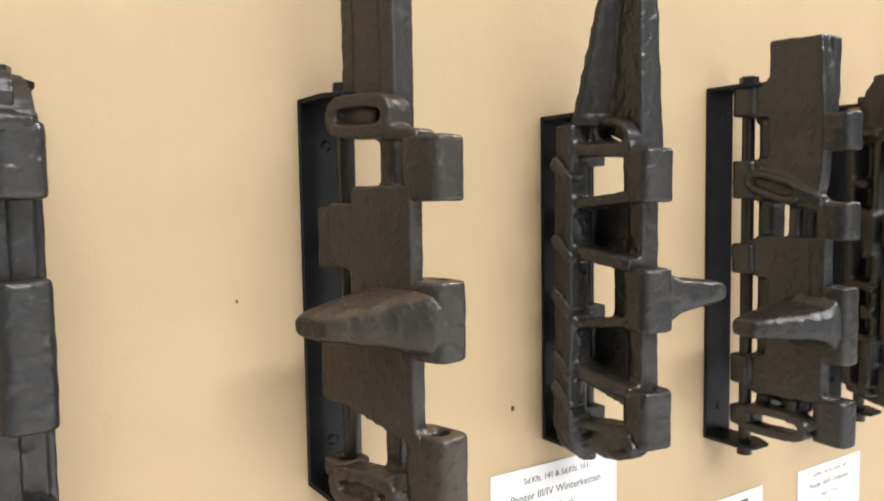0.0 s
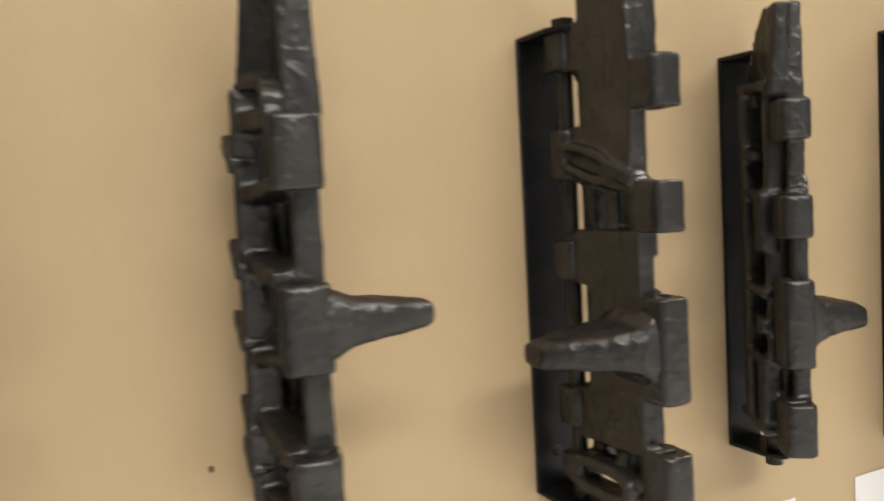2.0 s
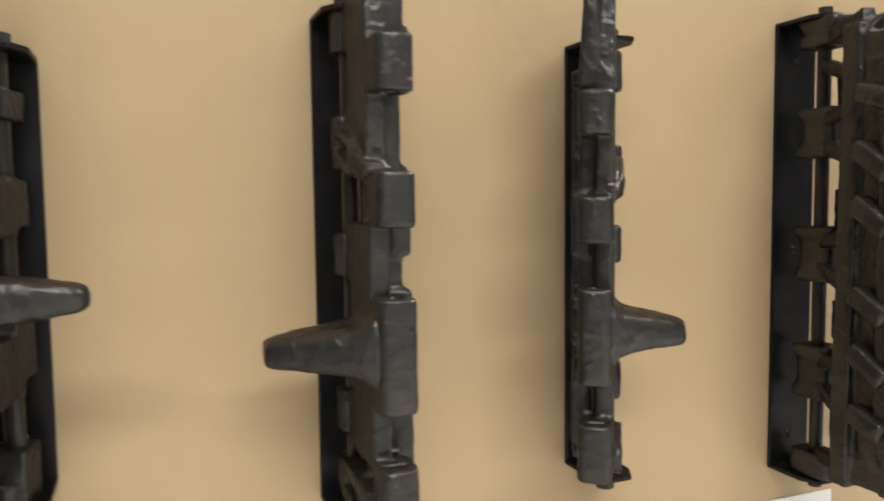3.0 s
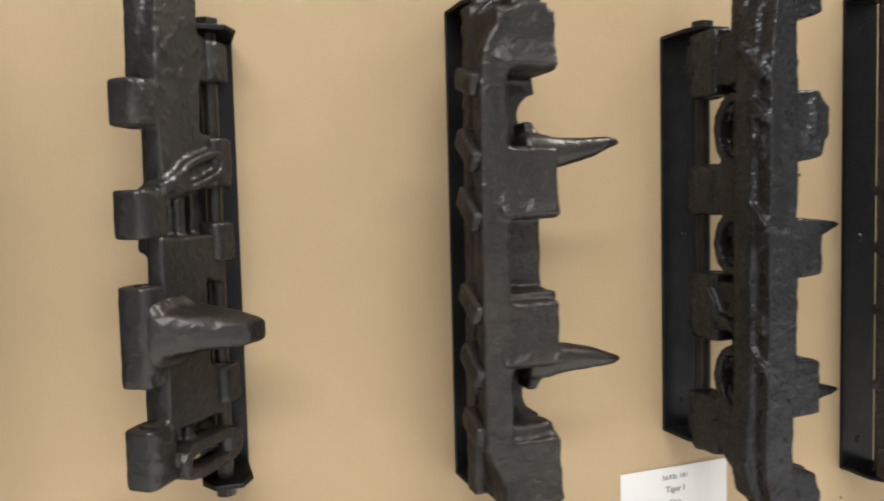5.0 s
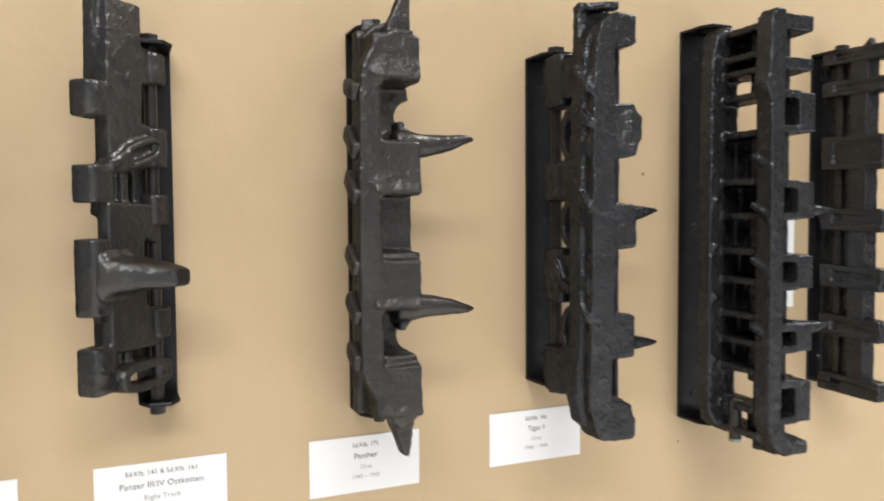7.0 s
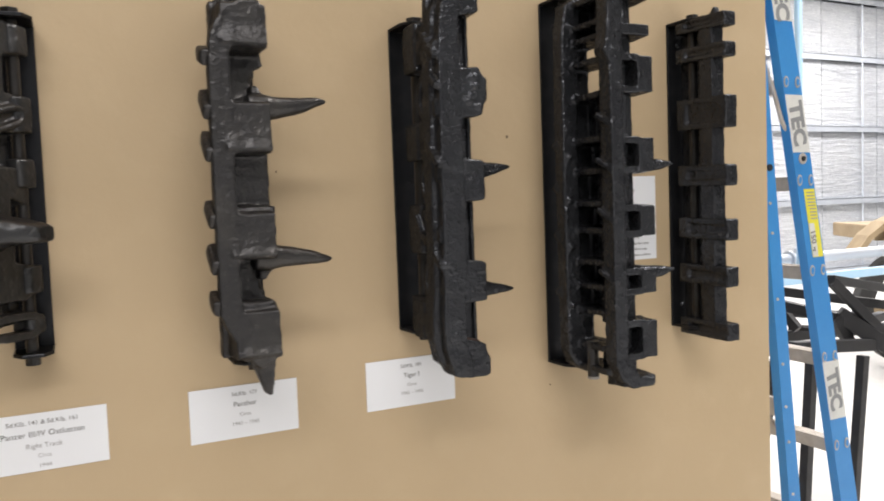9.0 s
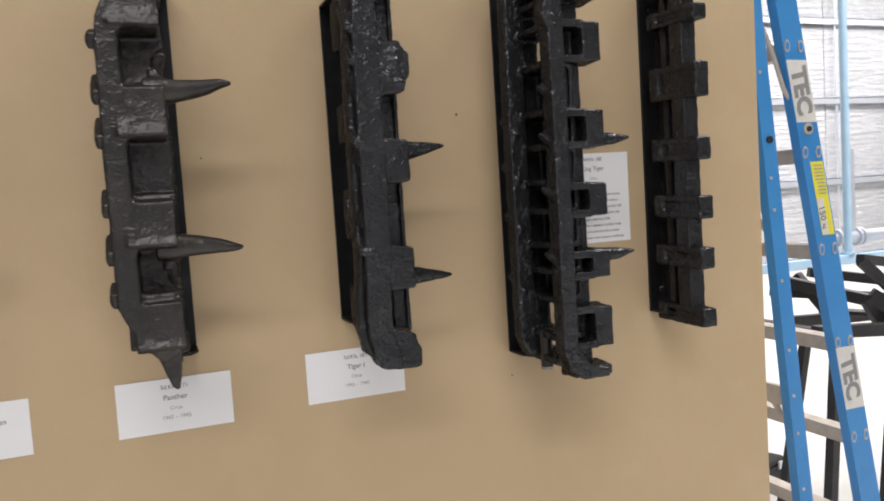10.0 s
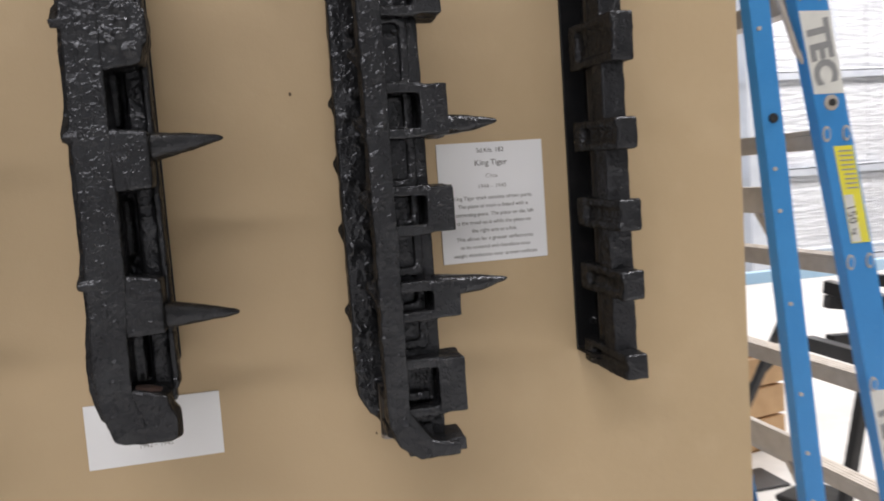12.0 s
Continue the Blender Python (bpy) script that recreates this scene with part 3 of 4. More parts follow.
    for a, b in ((1.594, 1.622), (1.516, 1.563), (1.456, 1.502), (1.362, 1.402), (1.296, 1.338), (1.238, 1.268)):
        bm = bmesh.new()
        bar(bm, (-0.072, 0.164 - D, Z(b - 0.002)), (-0.073, 0.208 - D, Z(a + 0.012)), 0.026, 0.024)
        cast("cleat", bm, mat, t, soft=26)
    for a, b in ((1.690, 1.728), (1.553, 1.616), (1.397, 1.468), (1.247, 1.316), (1.145, 1.178)):
        bm = tube(bmesh.new(), -0.003, 0.006, 0.018, 0.025, 0.010, Z(a + 0.010), Z(b - 0.010), 6)
        for lo, hi in ((a, a + 0.015), (b - 0.015, b)):
            tube(bm, -0.003, 0.006, 0.023, 0.031, 0.010, Z(lo), Z(hi), 6)
        cast("rear_eye", bm, mat, t, soft=22)
    for zb, zt, s in ((1.539, 1.553, 1), (1.322, 1.312, -1)):
        bm = bmesh.new()
        horn(bm, [(-0.020, 0.180 - D, Z(zb), 0.024, 0.021), (0.006, 0.180 - D, Z(zb + s * 0.002), 0.024, 0.019), (0.018, 0.178 - D, Z(zb + s * 0.002), 0.022, 0.017),
                  (0.040, 0.176 - D, Z(zb * 0.7 + zt * 0.3), 0.020, 0.0145), (0.070, 0.175 - D, Z(zb * 0.4 + zt * 0.6), 0.017, 0.011), (0.092, 0.174 - D, Z(zt), 0.012, 0.0065), (0.105, 0.174 - D, Z(zt), 0.006, 0.0028)])
        # fillet into the scooped web
        front(bm, [(u, Z(z)) for u, z in ((-0.006, zb), (0.034, zb + s * 0.010), (0.018, zb + s * 0.017), (0.006, zb + s * 0.025), (0.000, zb + s * 0.036), (-0.012, zb + s * 0.036))], 0.136 - D, 0.178 - D)
        cast("guide_horn", bm, mat, t, soft=16)
    part("pin", rod(bmesh.new(), 0, 0.0, 0.0085, z0 - zc - 0.012, z1 - zc + 0.012), PIN, t)
    return t


# ---- heavy link whose eyes grow flush out of a curved rail ----
def heavy_rail(px, z0, z1, mat, label):
    zc = 1.43
    t = link(px, 0, zc, label)
    Z = lambda z: z - zc
    D = PIN_D
    bm = bmesh.new()
    rail = [(-0.032, 1.670), (-0.028, 1.703), (-0.019, 1.731), (0.004, 1.745), (0.010, 1.745), (0.008, 1.700), (0.004, 1.690), (0.006, 1.60),
            (0.005, 1.45), (0.007, 1.39), (0.006, 1.29), (0.001, 1.224), (0.000, 1.160), (0.012, 1.125), (0.010, 1.100), (-0.012, 1.101), (-0.024, 1.106),
            (-0.038, 1.150), (-0.041, 1.190), (-0.038, 1.250), (-0.036, 1.370), (-0.036, 1.45), (-0.035, 1.52), (-0.034, 1.62)]
    front(bm, [(u, Z(z)) for u, z in rail], 0.166 - D, 0.213 - D)
    # set-back shoulder along the rail
    shoulder = [(-0.036, 1.700), (-0.024, 1.725), (0.0, 1.72), (0.0, 1.15), (-0.020, 1.110), (-0.040, 1.128), (-0.050, 1.165), (-0.050, 1.205), (-0.045, 1.25), (-0.044, 1.45), (-0.042, 1.60)]
    front(bm, [(u, Z(z)) for u, z in shoulder], 0.160 - D, 0.192 - D)
    # open loop over the top end
    bar(bm, (-0.028, 0.164 - D, Z(1.690)), (-0.020, 0.152 - D, Z(1.766)), 0.016, 0.016)
    bar(bm, (-0.024, 0.154 - D, Z(1.762)), (0.036, 0.172 - D, Z(1.766)), 0.020, 0.012)
    box(bm, -0.020, 0.036, 0.140 - D, 0.152 - D, Z(1.690), Z(1.764))
    # web behind the eyes: a deep slot beside the rail, then a raised border
    box(bm, -0.014, 0.040, 0.122 - D, 0.142 - D, Z(1.13), Z(1.735))
    box(bm, 0.018, 0.046, 0.130 - D, 0.159 - D, Z(1.15), Z(1.720))
    box(bm, 0.040, 0.047, 0.130 - D, 0.165 - D, Z(1.15), Z(1.720))
    for z in (1.66, 1.50, 1.35, 1.195):
        box(bm, -0.026, 0.012, 0.050 - D, 0.170 - D, Z(z - 0.032), Z(z + 0.032))
    side(bm, [(0.165 - D, Z(1.15)), (0.178 - D, Z(1.13)), (0.205 - D, Z(1.13)), (0.205 - D, Z(1.72)), (0.184 - D, Z(1.72)), (0.160 - D, Z(1.70)), (0.150 - D, Z(1.64)), (0.172 - D, Z(1.60)),
              (0.172 - D, Z(1.55)), (0.150 - D, Z(1.51)), (0.156 - D, Z(1.47)), (0.170 - D, Z(1.43)), (0.150 - D, Z(1.38)), (0.150 - D, Z(1.31)), (0.170 - D, Z(1.27)), (0.168 - D, Z(1.23)), (0.150 - D, Z(1.20))], -0.020, -0.006)
    for z, h in ((1.572, 0.046), (1.430, 0.040), (1.258, 0.044)):
        loop(bm, -0.012, 0.136 - D, Z(z), 0.034, h, 0.012, 0.026)
    # slanting ribs on the flank
    for d0, za, d1, zb in ((0.168, 1.668, 0.210, 1.624), (0.172, 1.496, 0.212, 1.452), (0.172, 1.322, 0.212, 1.286), (0.190, 1.598, 0.212, 1.578), (0.160, 1.225, 0.190, 1.200)):
        bar(bm, (-0.036, d0 - D, Z(za)), (-0.036, d1 - D, Z(zb)), 0.018, 0.011)
    bar(bm, (-0.028, 0.098 - D, Z(1.372)), (-0.028, 0.118 - D, Z(1.338)), 0.016, 0.012)
    bar(bm, (-0.028, 0.116 - D, Z(1.339)), (-0.036, 0.174 - D, Z(1.322)), 0.016, 0.012)
    for z in (1.64, 1.545, 1.44, 1.34):
        horn(bm, [(-0.040, 0.200 - D, Z(z), 0.006, 0.012), (-0.026, 0.200 - D, Z(z), 0.012, 0.022)])
    side(bm, [(0.10 - D, Z(1.20)), (0.18 - D, Z(1.20)), (0.19 - D, Z(1.14)), (0.165 - D, Z(1.13)), (0.12 - D, Z(1.165))], -0.032, -0.010)
    cast("body", bm, mat, t, voxel=0.0025, grain=0.0032, soft=4)
    eyes = (
        [(0.000, 1.692), (0.043, 1.700), (0.044, 1.746), (0.000, 1.746)],
        [(-0.002, 1.610), (0.041, 1.613), (0.046, 1.602), (0.055, 1.592), (0.055, 1.560), (0.048, 1.550), (0.046, 1.534), (0.000, 1.526)],
        [(-0.002, 1.464), (0.045, 1.460), (0.046, 1.394), (0.000, 1.391)],
        [(-0.002, 1.298), (0.044, 1.291), (0.043, 1.226), (-0.002, 1.224)],
        [(-0.006, 1.166), (0.030, 1.158), (0.038, 1.152), (0.040, 1.136), (0.047, 1.128), (0.047, 1.104), (0.040, 1.098), (-0.006, 1.101)],
    )
    for k, ring in enumerate(eyes):
        bm = bmesh.new()
        front(bm, [(u, Z(z)) for u, z in ring], 0.164 - D, 0.2115 - D)
        if k == 1:
            for u, z in ((0.028, 1.594), (0.030, 1.580), (0.027, 1.566), (0.034, 1.547), (0.018, 1.556)):
                horn(bm, [(u - 0.006, 0.212 - D, Z(z), 0.003, 0.003), (u, 0.212 - D, Z(z), 0.005, 0.0045), (u + 0.006, 0.212 - D, Z(z), 0.003, 0.003)])
        if k == 4:
            rod(bm, 0.034, 0.190 - D, 0.016, Z(1.099), Z(1.134))
        cast("front_eye", bm, mat, t, grain=0.0032, soft=9)
    for a, b in ((1.618, 1.704), (1.466, 1.530), (1.302, 1.391), (1.152, 1.222)):
        cast("rear_eye", tube(bmesh.new(), -0.008, 0.034, 0.022, 0.028, 0.010, Z(a), Z(b), 8), mat, t, soft=22)
    for z, zt, hz in ((1.443, 1.451, 0.018), (1.243, 1.236, 0.017)):
        bm = bmesh.new()
        horn(bm, [(0.015, 0.178 - D, Z(z), 0.020, hz), (0.046, 0.170 - D, Z(z), 0.020, hz * 0.95), (0.072, 0.162 - D, Z(z * 0.6 + zt * 0.4), 0.016, hz * 0.72),
                  (0.098, 0.159 - D, Z(z * 0.3 + zt * 0.7), 0.012, hz * 0.48), (0.120, 0.156 - D, Z(zt), 0.007, 0.0045), (0.127, 0.156 - D, Z(zt), 0.004, 0.0025)])
        cast("guide_horn", bm, mat, t, soft=16)
    bm = bmesh.new()
    horn(bm, [(0.002, 0.192 - D, Z(1.162), 0.012, 0.003), (0.018, 0.192 - D, Z(1.160), 0.014, 0.003), (0.030, 0.192 - D, Z(1.157), 0.008, 0.0025)])
    part("rust_patch", bm, RUST, t, "flaking red rust patch")
    pin_of(t, zc, z0, z1, 0.010)
    return t


# ---- two-rail ground link with rungs ----
def two_rail(px, z0, z1, mat, label):
    zc = 1.42
    t = link(px, 0, zc, label)
    Z = lambda z: z - zc
    D = PIN_D
    bm = bmesh.new()
    rear = [(-0.064, 1.10), (-0.066, 1.40), (-0.064, 1.70), (-0.054, 1.752), (-0.030, 1.770), (-0.012, 1.764), (-0.024, 1.70), (-0.030, 1.60), (-0.030, 1.15), (-0.018, 1.08), (0.006, 1.058), (-0.020, 1.054), (-0.050, 1.072)]
    front(bm, [(u, Z(z)) for u, z in rear], 0.092 - D, 0.122 - D)
    # casting grit along both rails
    rng = random.Random(7)
    for k in range(54):
        z, q = rng.uniform(1.10, 1.73), rng.uniform(0.003, 0.0048)
        u, d = (rng.uniform(-0.066, -0.036), 0.121) if k % 3 else (rng.uniform(-0.042, -0.018), 0.235)
        horn(bm, [(u - q, d - D, Z(z), q * 0.5, q * 0.5), (u, d - D, Z(z), q, q), (u + q, d - D, Z(z), q * 0.5, q * 0.5)], n=8, square=2.0)
    rail = [(-0.042, 1.09), (-0.042, 1.40), (-0.044, 1.63), (-0.054, 1.650), (-0.048, 1.68), (-0.046, 1.755), (-0.036, 1.775), (-0.014, 1.775), (-0.014, 1.10), (0.012, 1.062), (0.046, 1.056), (0.046, 1.040), (-0.004, 1.040), (-0.030, 1.058)]
    front(bm, [(u, Z(z)) for u, z in rail], 0.203 - D, 0.236 - D)
    for z in (1.752, 1.708, 1.682, 1.640, 1.578, 1.498, 1.440, 1.380, 1.330, 1.271, 1.225, 1.178, 1.112, 1.070):
        box(bm, -0.040, 0.018, 0.085 - D, 0.208 - D, Z(z - 0.006), Z(z + 0.006))
    box(bm, 0.010, 0.022, 0.070 - D, 0.205 - D, Z(1.178), Z(1.578))
    box(bm, 0.010, 0.022, 0.070 - D, 0.205 - D, Z(1.68), Z(1.76))
    box(bm, -0.046, 0.004, 0.078 - D, 0.114 - D, Z(1.07), Z(1.76))
    for a, b in ((1.498, 1.578), (1.380, 1.440), (1.271, 1.330), (1.178, 1.225)):
        box(bm, 0.000, 0.014, 0.100 - D, 0.140 - D, Z(a), Z(b))
    for z in (1.545, 1.41, 1.30):
        bar(bm, (0.004, 0.125 - D, Z(z)), (0.004, 0.195 - D, Z(z + 0.003)), 0.016, 0.007)
    for z in (1.48, 1.40, 1.31, 1.20):
        bar(bm, (-0.064, 0.088 - D, Z(z + 0.016)), (-0.050, 0.124 - D, Z(z - 0.016)), 0.016, 0.012)
        bar(bm, (-0.048, 0.200 - D, Z(z + 0.060)), (-0.036, 0.234 - D, Z(z + 0.036)), 0.014, 0.010)
    for z in (1.498, 1.380, 1.271, 1.178, 1.640, 1.708):
        horn(bm, [(-0.042, 0.130 - D, Z(z), 0.003, 0.003), (-0.038, 0.130 - D, Z(z), 0.006, 0.005), (-0.028, 0.130 - D, Z(z), 0.007, 0.006)])
    cast("body", bm, mat, t, grain=0.0035, soft=5)
    for a, b in ((1.742, 1.774), (1.678, 1.704), (1.577, 1.648), (1.433, 1.500), (1.316, 1.377), (1.210, 1.260), (1.090, 1.164), (1.040, 1.062)):
        bm = bmesh.new()
        if b - a < 0.04:
            box(bm, -0.018, 0.056, 0.176 - D, 0.226 - D, Z(a), Z(b), 0.003)
        else:
            box(bm, 0.026, 0.060, 0.176 - D, 0.228 - D, Z(a), Z(b), 0.003)
            box(bm, -0.018, 0.030, 0.180 - D, 0.226 - D, Z(a), Z(a + 0.013))
            box(bm, -0.018, 0.030, 0.180 - D, 0.226 - D, Z(b - 0.013), Z(b))
            box(bm, -0.018, 0.030, 0.176 - D, 0.192 - D, Z(a), Z(b))
        cast("front_eye", bm, mat, t, voxel=0.0024, soft=4)
    for a, b in ((1.055, 1.10), (1.155, 1.22), (1.25, 1.325), (1.37, 1.44), (1.49, 1.585), (1.64, 1.685), (1.70, 1.75)):
        cast("front_web", box(bmesh.new(), -0.018, 0.036, 0.162 - D, 0.200 - D, Z(a), Z(b)), mat, t)
    for z in (1.449, 1.248):
        bm = bmesh.new()
        horn(bm, [(0.030, 0.200 - D, Z(z), 0.022, 0.016), (0.060, 0.200 - D, Z(z), 0.020, 0.013), (0.095, 0.201 - D, Z(z), 0.012, 0.010), (0.126, 0.200 - D, Z(z + 0.002), 0.006, 0.004), (0.132, 0.200 - D, Z(z + 0.002), 0.003, 0.002)])
        cast("guide_horn", bm, mat, t, soft=22)
    pin_of(t, zc, z0 + 0.01, z1 - 0.012, 0.011)
    bm = bmesh.new()
    rod(bm, -0.030, 0.150 - D, 0.011, Z(1.053), Z(1.12), 16)
    part("clamp_bolt", bm, PIN, t)
    bm = bmesh.new()
    rod(bm, -0.030, 0.150 - D, 0.0115, Z(1.048), Z(1.0525), 16)
    part("bolt_end", bm, STEEL, t, "bright cut end of a bolt")
    return t


# ---- connecting link, a ladder of open eyes ----
def connector(px, z0, z1, mat, label):
    zc = 1.42
    t = link(px, 0, zc, label)
    Z = lambda z: z - zc
    D = PIN_D
    bm = bmesh.new()
    # flat-faced webs between the eyes, open behind towards the pin
    side(bm, [(0.084 - D, Z(1.105)), (0.122 - D, Z(1.085)), (0.122 - D, Z(1.750)), (0.112 - D, Z(1.785)), (0.090 - D, Z(1.765))], 0.000, 0.016)
    for a, b in ((1.110, 1.200), (1.230, 1.298), (1.331, 1.412), (1.445, 1.533), (1.588, 1.678), (1.697, 1.741)):
        box(bm, -0.020, 0.016, 0.086 - D, 0.124 - D, Z(a), Z(b))
    box(bm, 0.002, 0.014, 0.012 - D, 0.090 - D, Z(1.105), Z(1.740))
    cast("body", bm, mat, t, voxel=0.0025, grain=0.0032, soft=5)
    for a, b in ((1.735, 1.764), (1.672, 1.703), (1.527, 1.594), (1.406, 1.451), (1.292, 1.337), (1.194, 1.236), (1.080, 1.117)):
        bm = bmesh.new()
        r = min(0.012, (b - a) * 0.30)
        for lo, hi in ((a, a + r), (b - r, b)):
            bar(bm, (-0.008, 0.024 - D, Z((lo + hi) / 2 + 0.004)), (-0.004, 0.158 - D, Z((lo + hi) / 2)), 0.034, hi - lo)
        box(bm, -0.018, 0.014, 0.122 - D, 0.160 - D, Z(a), Z(b), 0.002)
        box(bm, -0.026, 0.010, 0.024 - D, 0.052 - D, Z(a + 0.004), Z(b + 0.004))
        box(bm, -0.018, 0.010, 0.03 - D, 0.14 - D, Z(a + 0.005), Z(b - 0.005))
        cast("front_eye", bm, mat, t, voxel=0.0024, grain=0.0028, soft=5)
    pin_of(t, zc, z0, z1, 0.009)
    return t


BR = [(-0.030, 0.054, 1.25, 1.64, 2), (0.256, 0.054, 1.258, 1.645, 2), (0.564, 0.054, 1.248, 1.641, 2), (0.866, 0.054, 1.193, 1.693, 2), (1.162, 0.054, 1.189, 1.682, 2),
      (1.475, 0.066, 1.140, 1.729, 3), (1.793, 0.066, 1.157, 1.713, 3), (2.124, 0.066, 1.054, 1.786, 3), (2.460, 0.058, 1.096, 1.768, 3)]
for x0, w, z0, z1, k in BR:
    bracket(x0, w, z0, z1, 0.078, k)
Zs = [(b[2], b[3]) for b in BR]
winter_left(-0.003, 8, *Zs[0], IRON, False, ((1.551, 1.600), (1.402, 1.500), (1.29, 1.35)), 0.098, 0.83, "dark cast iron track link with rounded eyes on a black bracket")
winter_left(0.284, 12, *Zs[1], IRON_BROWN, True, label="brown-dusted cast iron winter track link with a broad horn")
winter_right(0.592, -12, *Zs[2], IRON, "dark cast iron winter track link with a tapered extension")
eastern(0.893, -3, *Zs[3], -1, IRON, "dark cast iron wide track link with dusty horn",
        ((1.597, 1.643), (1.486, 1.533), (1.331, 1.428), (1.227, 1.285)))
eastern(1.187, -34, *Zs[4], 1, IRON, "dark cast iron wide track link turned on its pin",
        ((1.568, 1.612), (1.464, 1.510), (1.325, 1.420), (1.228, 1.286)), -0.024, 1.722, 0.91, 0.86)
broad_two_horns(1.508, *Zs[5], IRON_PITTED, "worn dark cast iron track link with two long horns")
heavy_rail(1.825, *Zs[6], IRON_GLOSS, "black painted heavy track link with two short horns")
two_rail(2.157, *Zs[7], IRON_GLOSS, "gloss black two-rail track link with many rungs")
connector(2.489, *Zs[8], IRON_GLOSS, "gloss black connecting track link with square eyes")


# ---- printed cards ----
def text_mesh(words, size, deep=0.0003, align="CENTER", bold=0.0):
    cu = bpy.data.curves.new("text", "FONT")
    cu.offset = bold
    cu.body, cu.size, cu.extrude, cu.align_x, cu.align_y, cu.resolution_u = words, size, deep, align, "CENTER", 3
    ob = bpy.data.objects.new("text", cu)
    scene.collection.objects.link(ob)
    bpy.context.view_layer.update()
    me = bpy.data.meshes.new_from_object(ob.evaluated_get(bpy.context.evaluated_depsgraph_get()))
    bpy.data.objects.remove(ob)
    return me


def write_on(parent, words, size, place, mat, name="printed_line", bold=0.0):
    me = text_mesh(words, size, bold=bold)
    me.materials.clear()
    me.materials.append(mat)
    ob = new(name, me)
    ob.parent = parent
    ob.matrix_local = place
    return ob


def card(x0, x1, z0, z1, lines, label, curl=0.0):
    w, h = x1 - x0, z1 - z0
    t = thing("label_card", ((x0 + x1) / 2, 0, (z0 + z1) / 2), label, "label card", "label cards on the wall")
    bevelled(part("card_sheet", box(bmesh.new(), -w / 2, w / 2, 0.0002, 0.0022, -h / 2, h / 2), CARD, t), 0.0005, 1)
    for words, size, z, mat in lines:
        if words.startswith("="):
            n = float(words[1:])
            part("printed_line", box(bmesh.new(), -n / 2, n / 2, 0.0018, 0.0025, z - size / 3, z + size / 3), mat, t)
        else:
            write_on(t, words, size, pose(0, -0.00225, z, 90, 0, 0), mat)
    return t


def plain(title, name, extra, years, big=0.0125):
    rows = [(title, 0.0098, 0.031, INK), (name, big, 0.013, INK)]
    z = -0.005
    if extra:
        rows.append((extra, 0.0108, -0.0055, INK_PALE))
        z = -0.021
    rows += [("Circa", 0.0088, z, INK_PALE)]
    if years:
        rows.append((years, 0.0092, z - 0.0155, INK_PALE))
    return rows


card(0.196, 0.388, 1.122, 1.222, [("=0.12", 0.009, 0.034, INK), ("=0.14", 0.012, 0.012, INK), ("=0.06", 0.010, -0.008, INK_PALE)], "white laminated label card under the winter link")
card(0.484, 0.690, 1.115, 1.217, [("Sd.Kfz. 141 & Sd.Kfz. 161", 0.0105, 0.035, INK), ("Panzer III/IV Winterketten", 0.0138, 0.015, INK), ("Right Track", 0.0118, -0.006, INK_PALE), ("Circa", 0.0095, -0.024, INK_PALE)], "white laminated label card with winter track text")
card(0.824, 1.007, 1.0005, 1.0915, [("=0.11", 0.009, 0.031, INK), ("=0.13", 0.012, 0.013, INK), ("=0.06", 0.010, -0.0055, INK_PALE), ("=0.025", 0.008, -0.02, INK_PALE)], "white laminated label card under the wide link")
card(1.101, 1.283, 1.0015, 1.092, plain("Sd.Kfz. 141 & Sd.Kfz. 161", "Panzer III/IV Ostketten", "Right Track", "1944"), "white laminated label card with wide track text")
card(1.408, 1.592, 1.002, 1.093, plain("Sd.Kfz. 171", "Panther", "", "1943 – 1945"), "white laminated label card behind a horn tip")
card(1.722, 1.905, 1.010, 1.102, plain("Sd.Kfz. 181", "Tiger I", "", "1942 – 1945"), "white laminated label card under the heavy link")
KT = [("Sd.Kfz. 182", 0.0098, 0.079, INK), ("King Tiger", 0.0125, 0.060, INK), ("Circa", 0.0088, 0.040, INK_PALE), ("1944 – 1945", 0.0092, 0.024, INK_PALE)]
for i, words in enumerate(["King Tiger track consists of two parts.", "The piece of track is linked with a", "connecting piece. The piece on the left", "is the tread on it while the piece on", "the right acts as a link.",
                           "This allows for a greater surface area", "to be covered and therefore even", "weight distribution over uneven surfaces."]):
    KT.append((words, 0.0082, 0.007 - i * 0.0125, INK))
card(2.251, 2.420, 1.252, 1.435, KT, "tall white laminated label card with a paragraph")


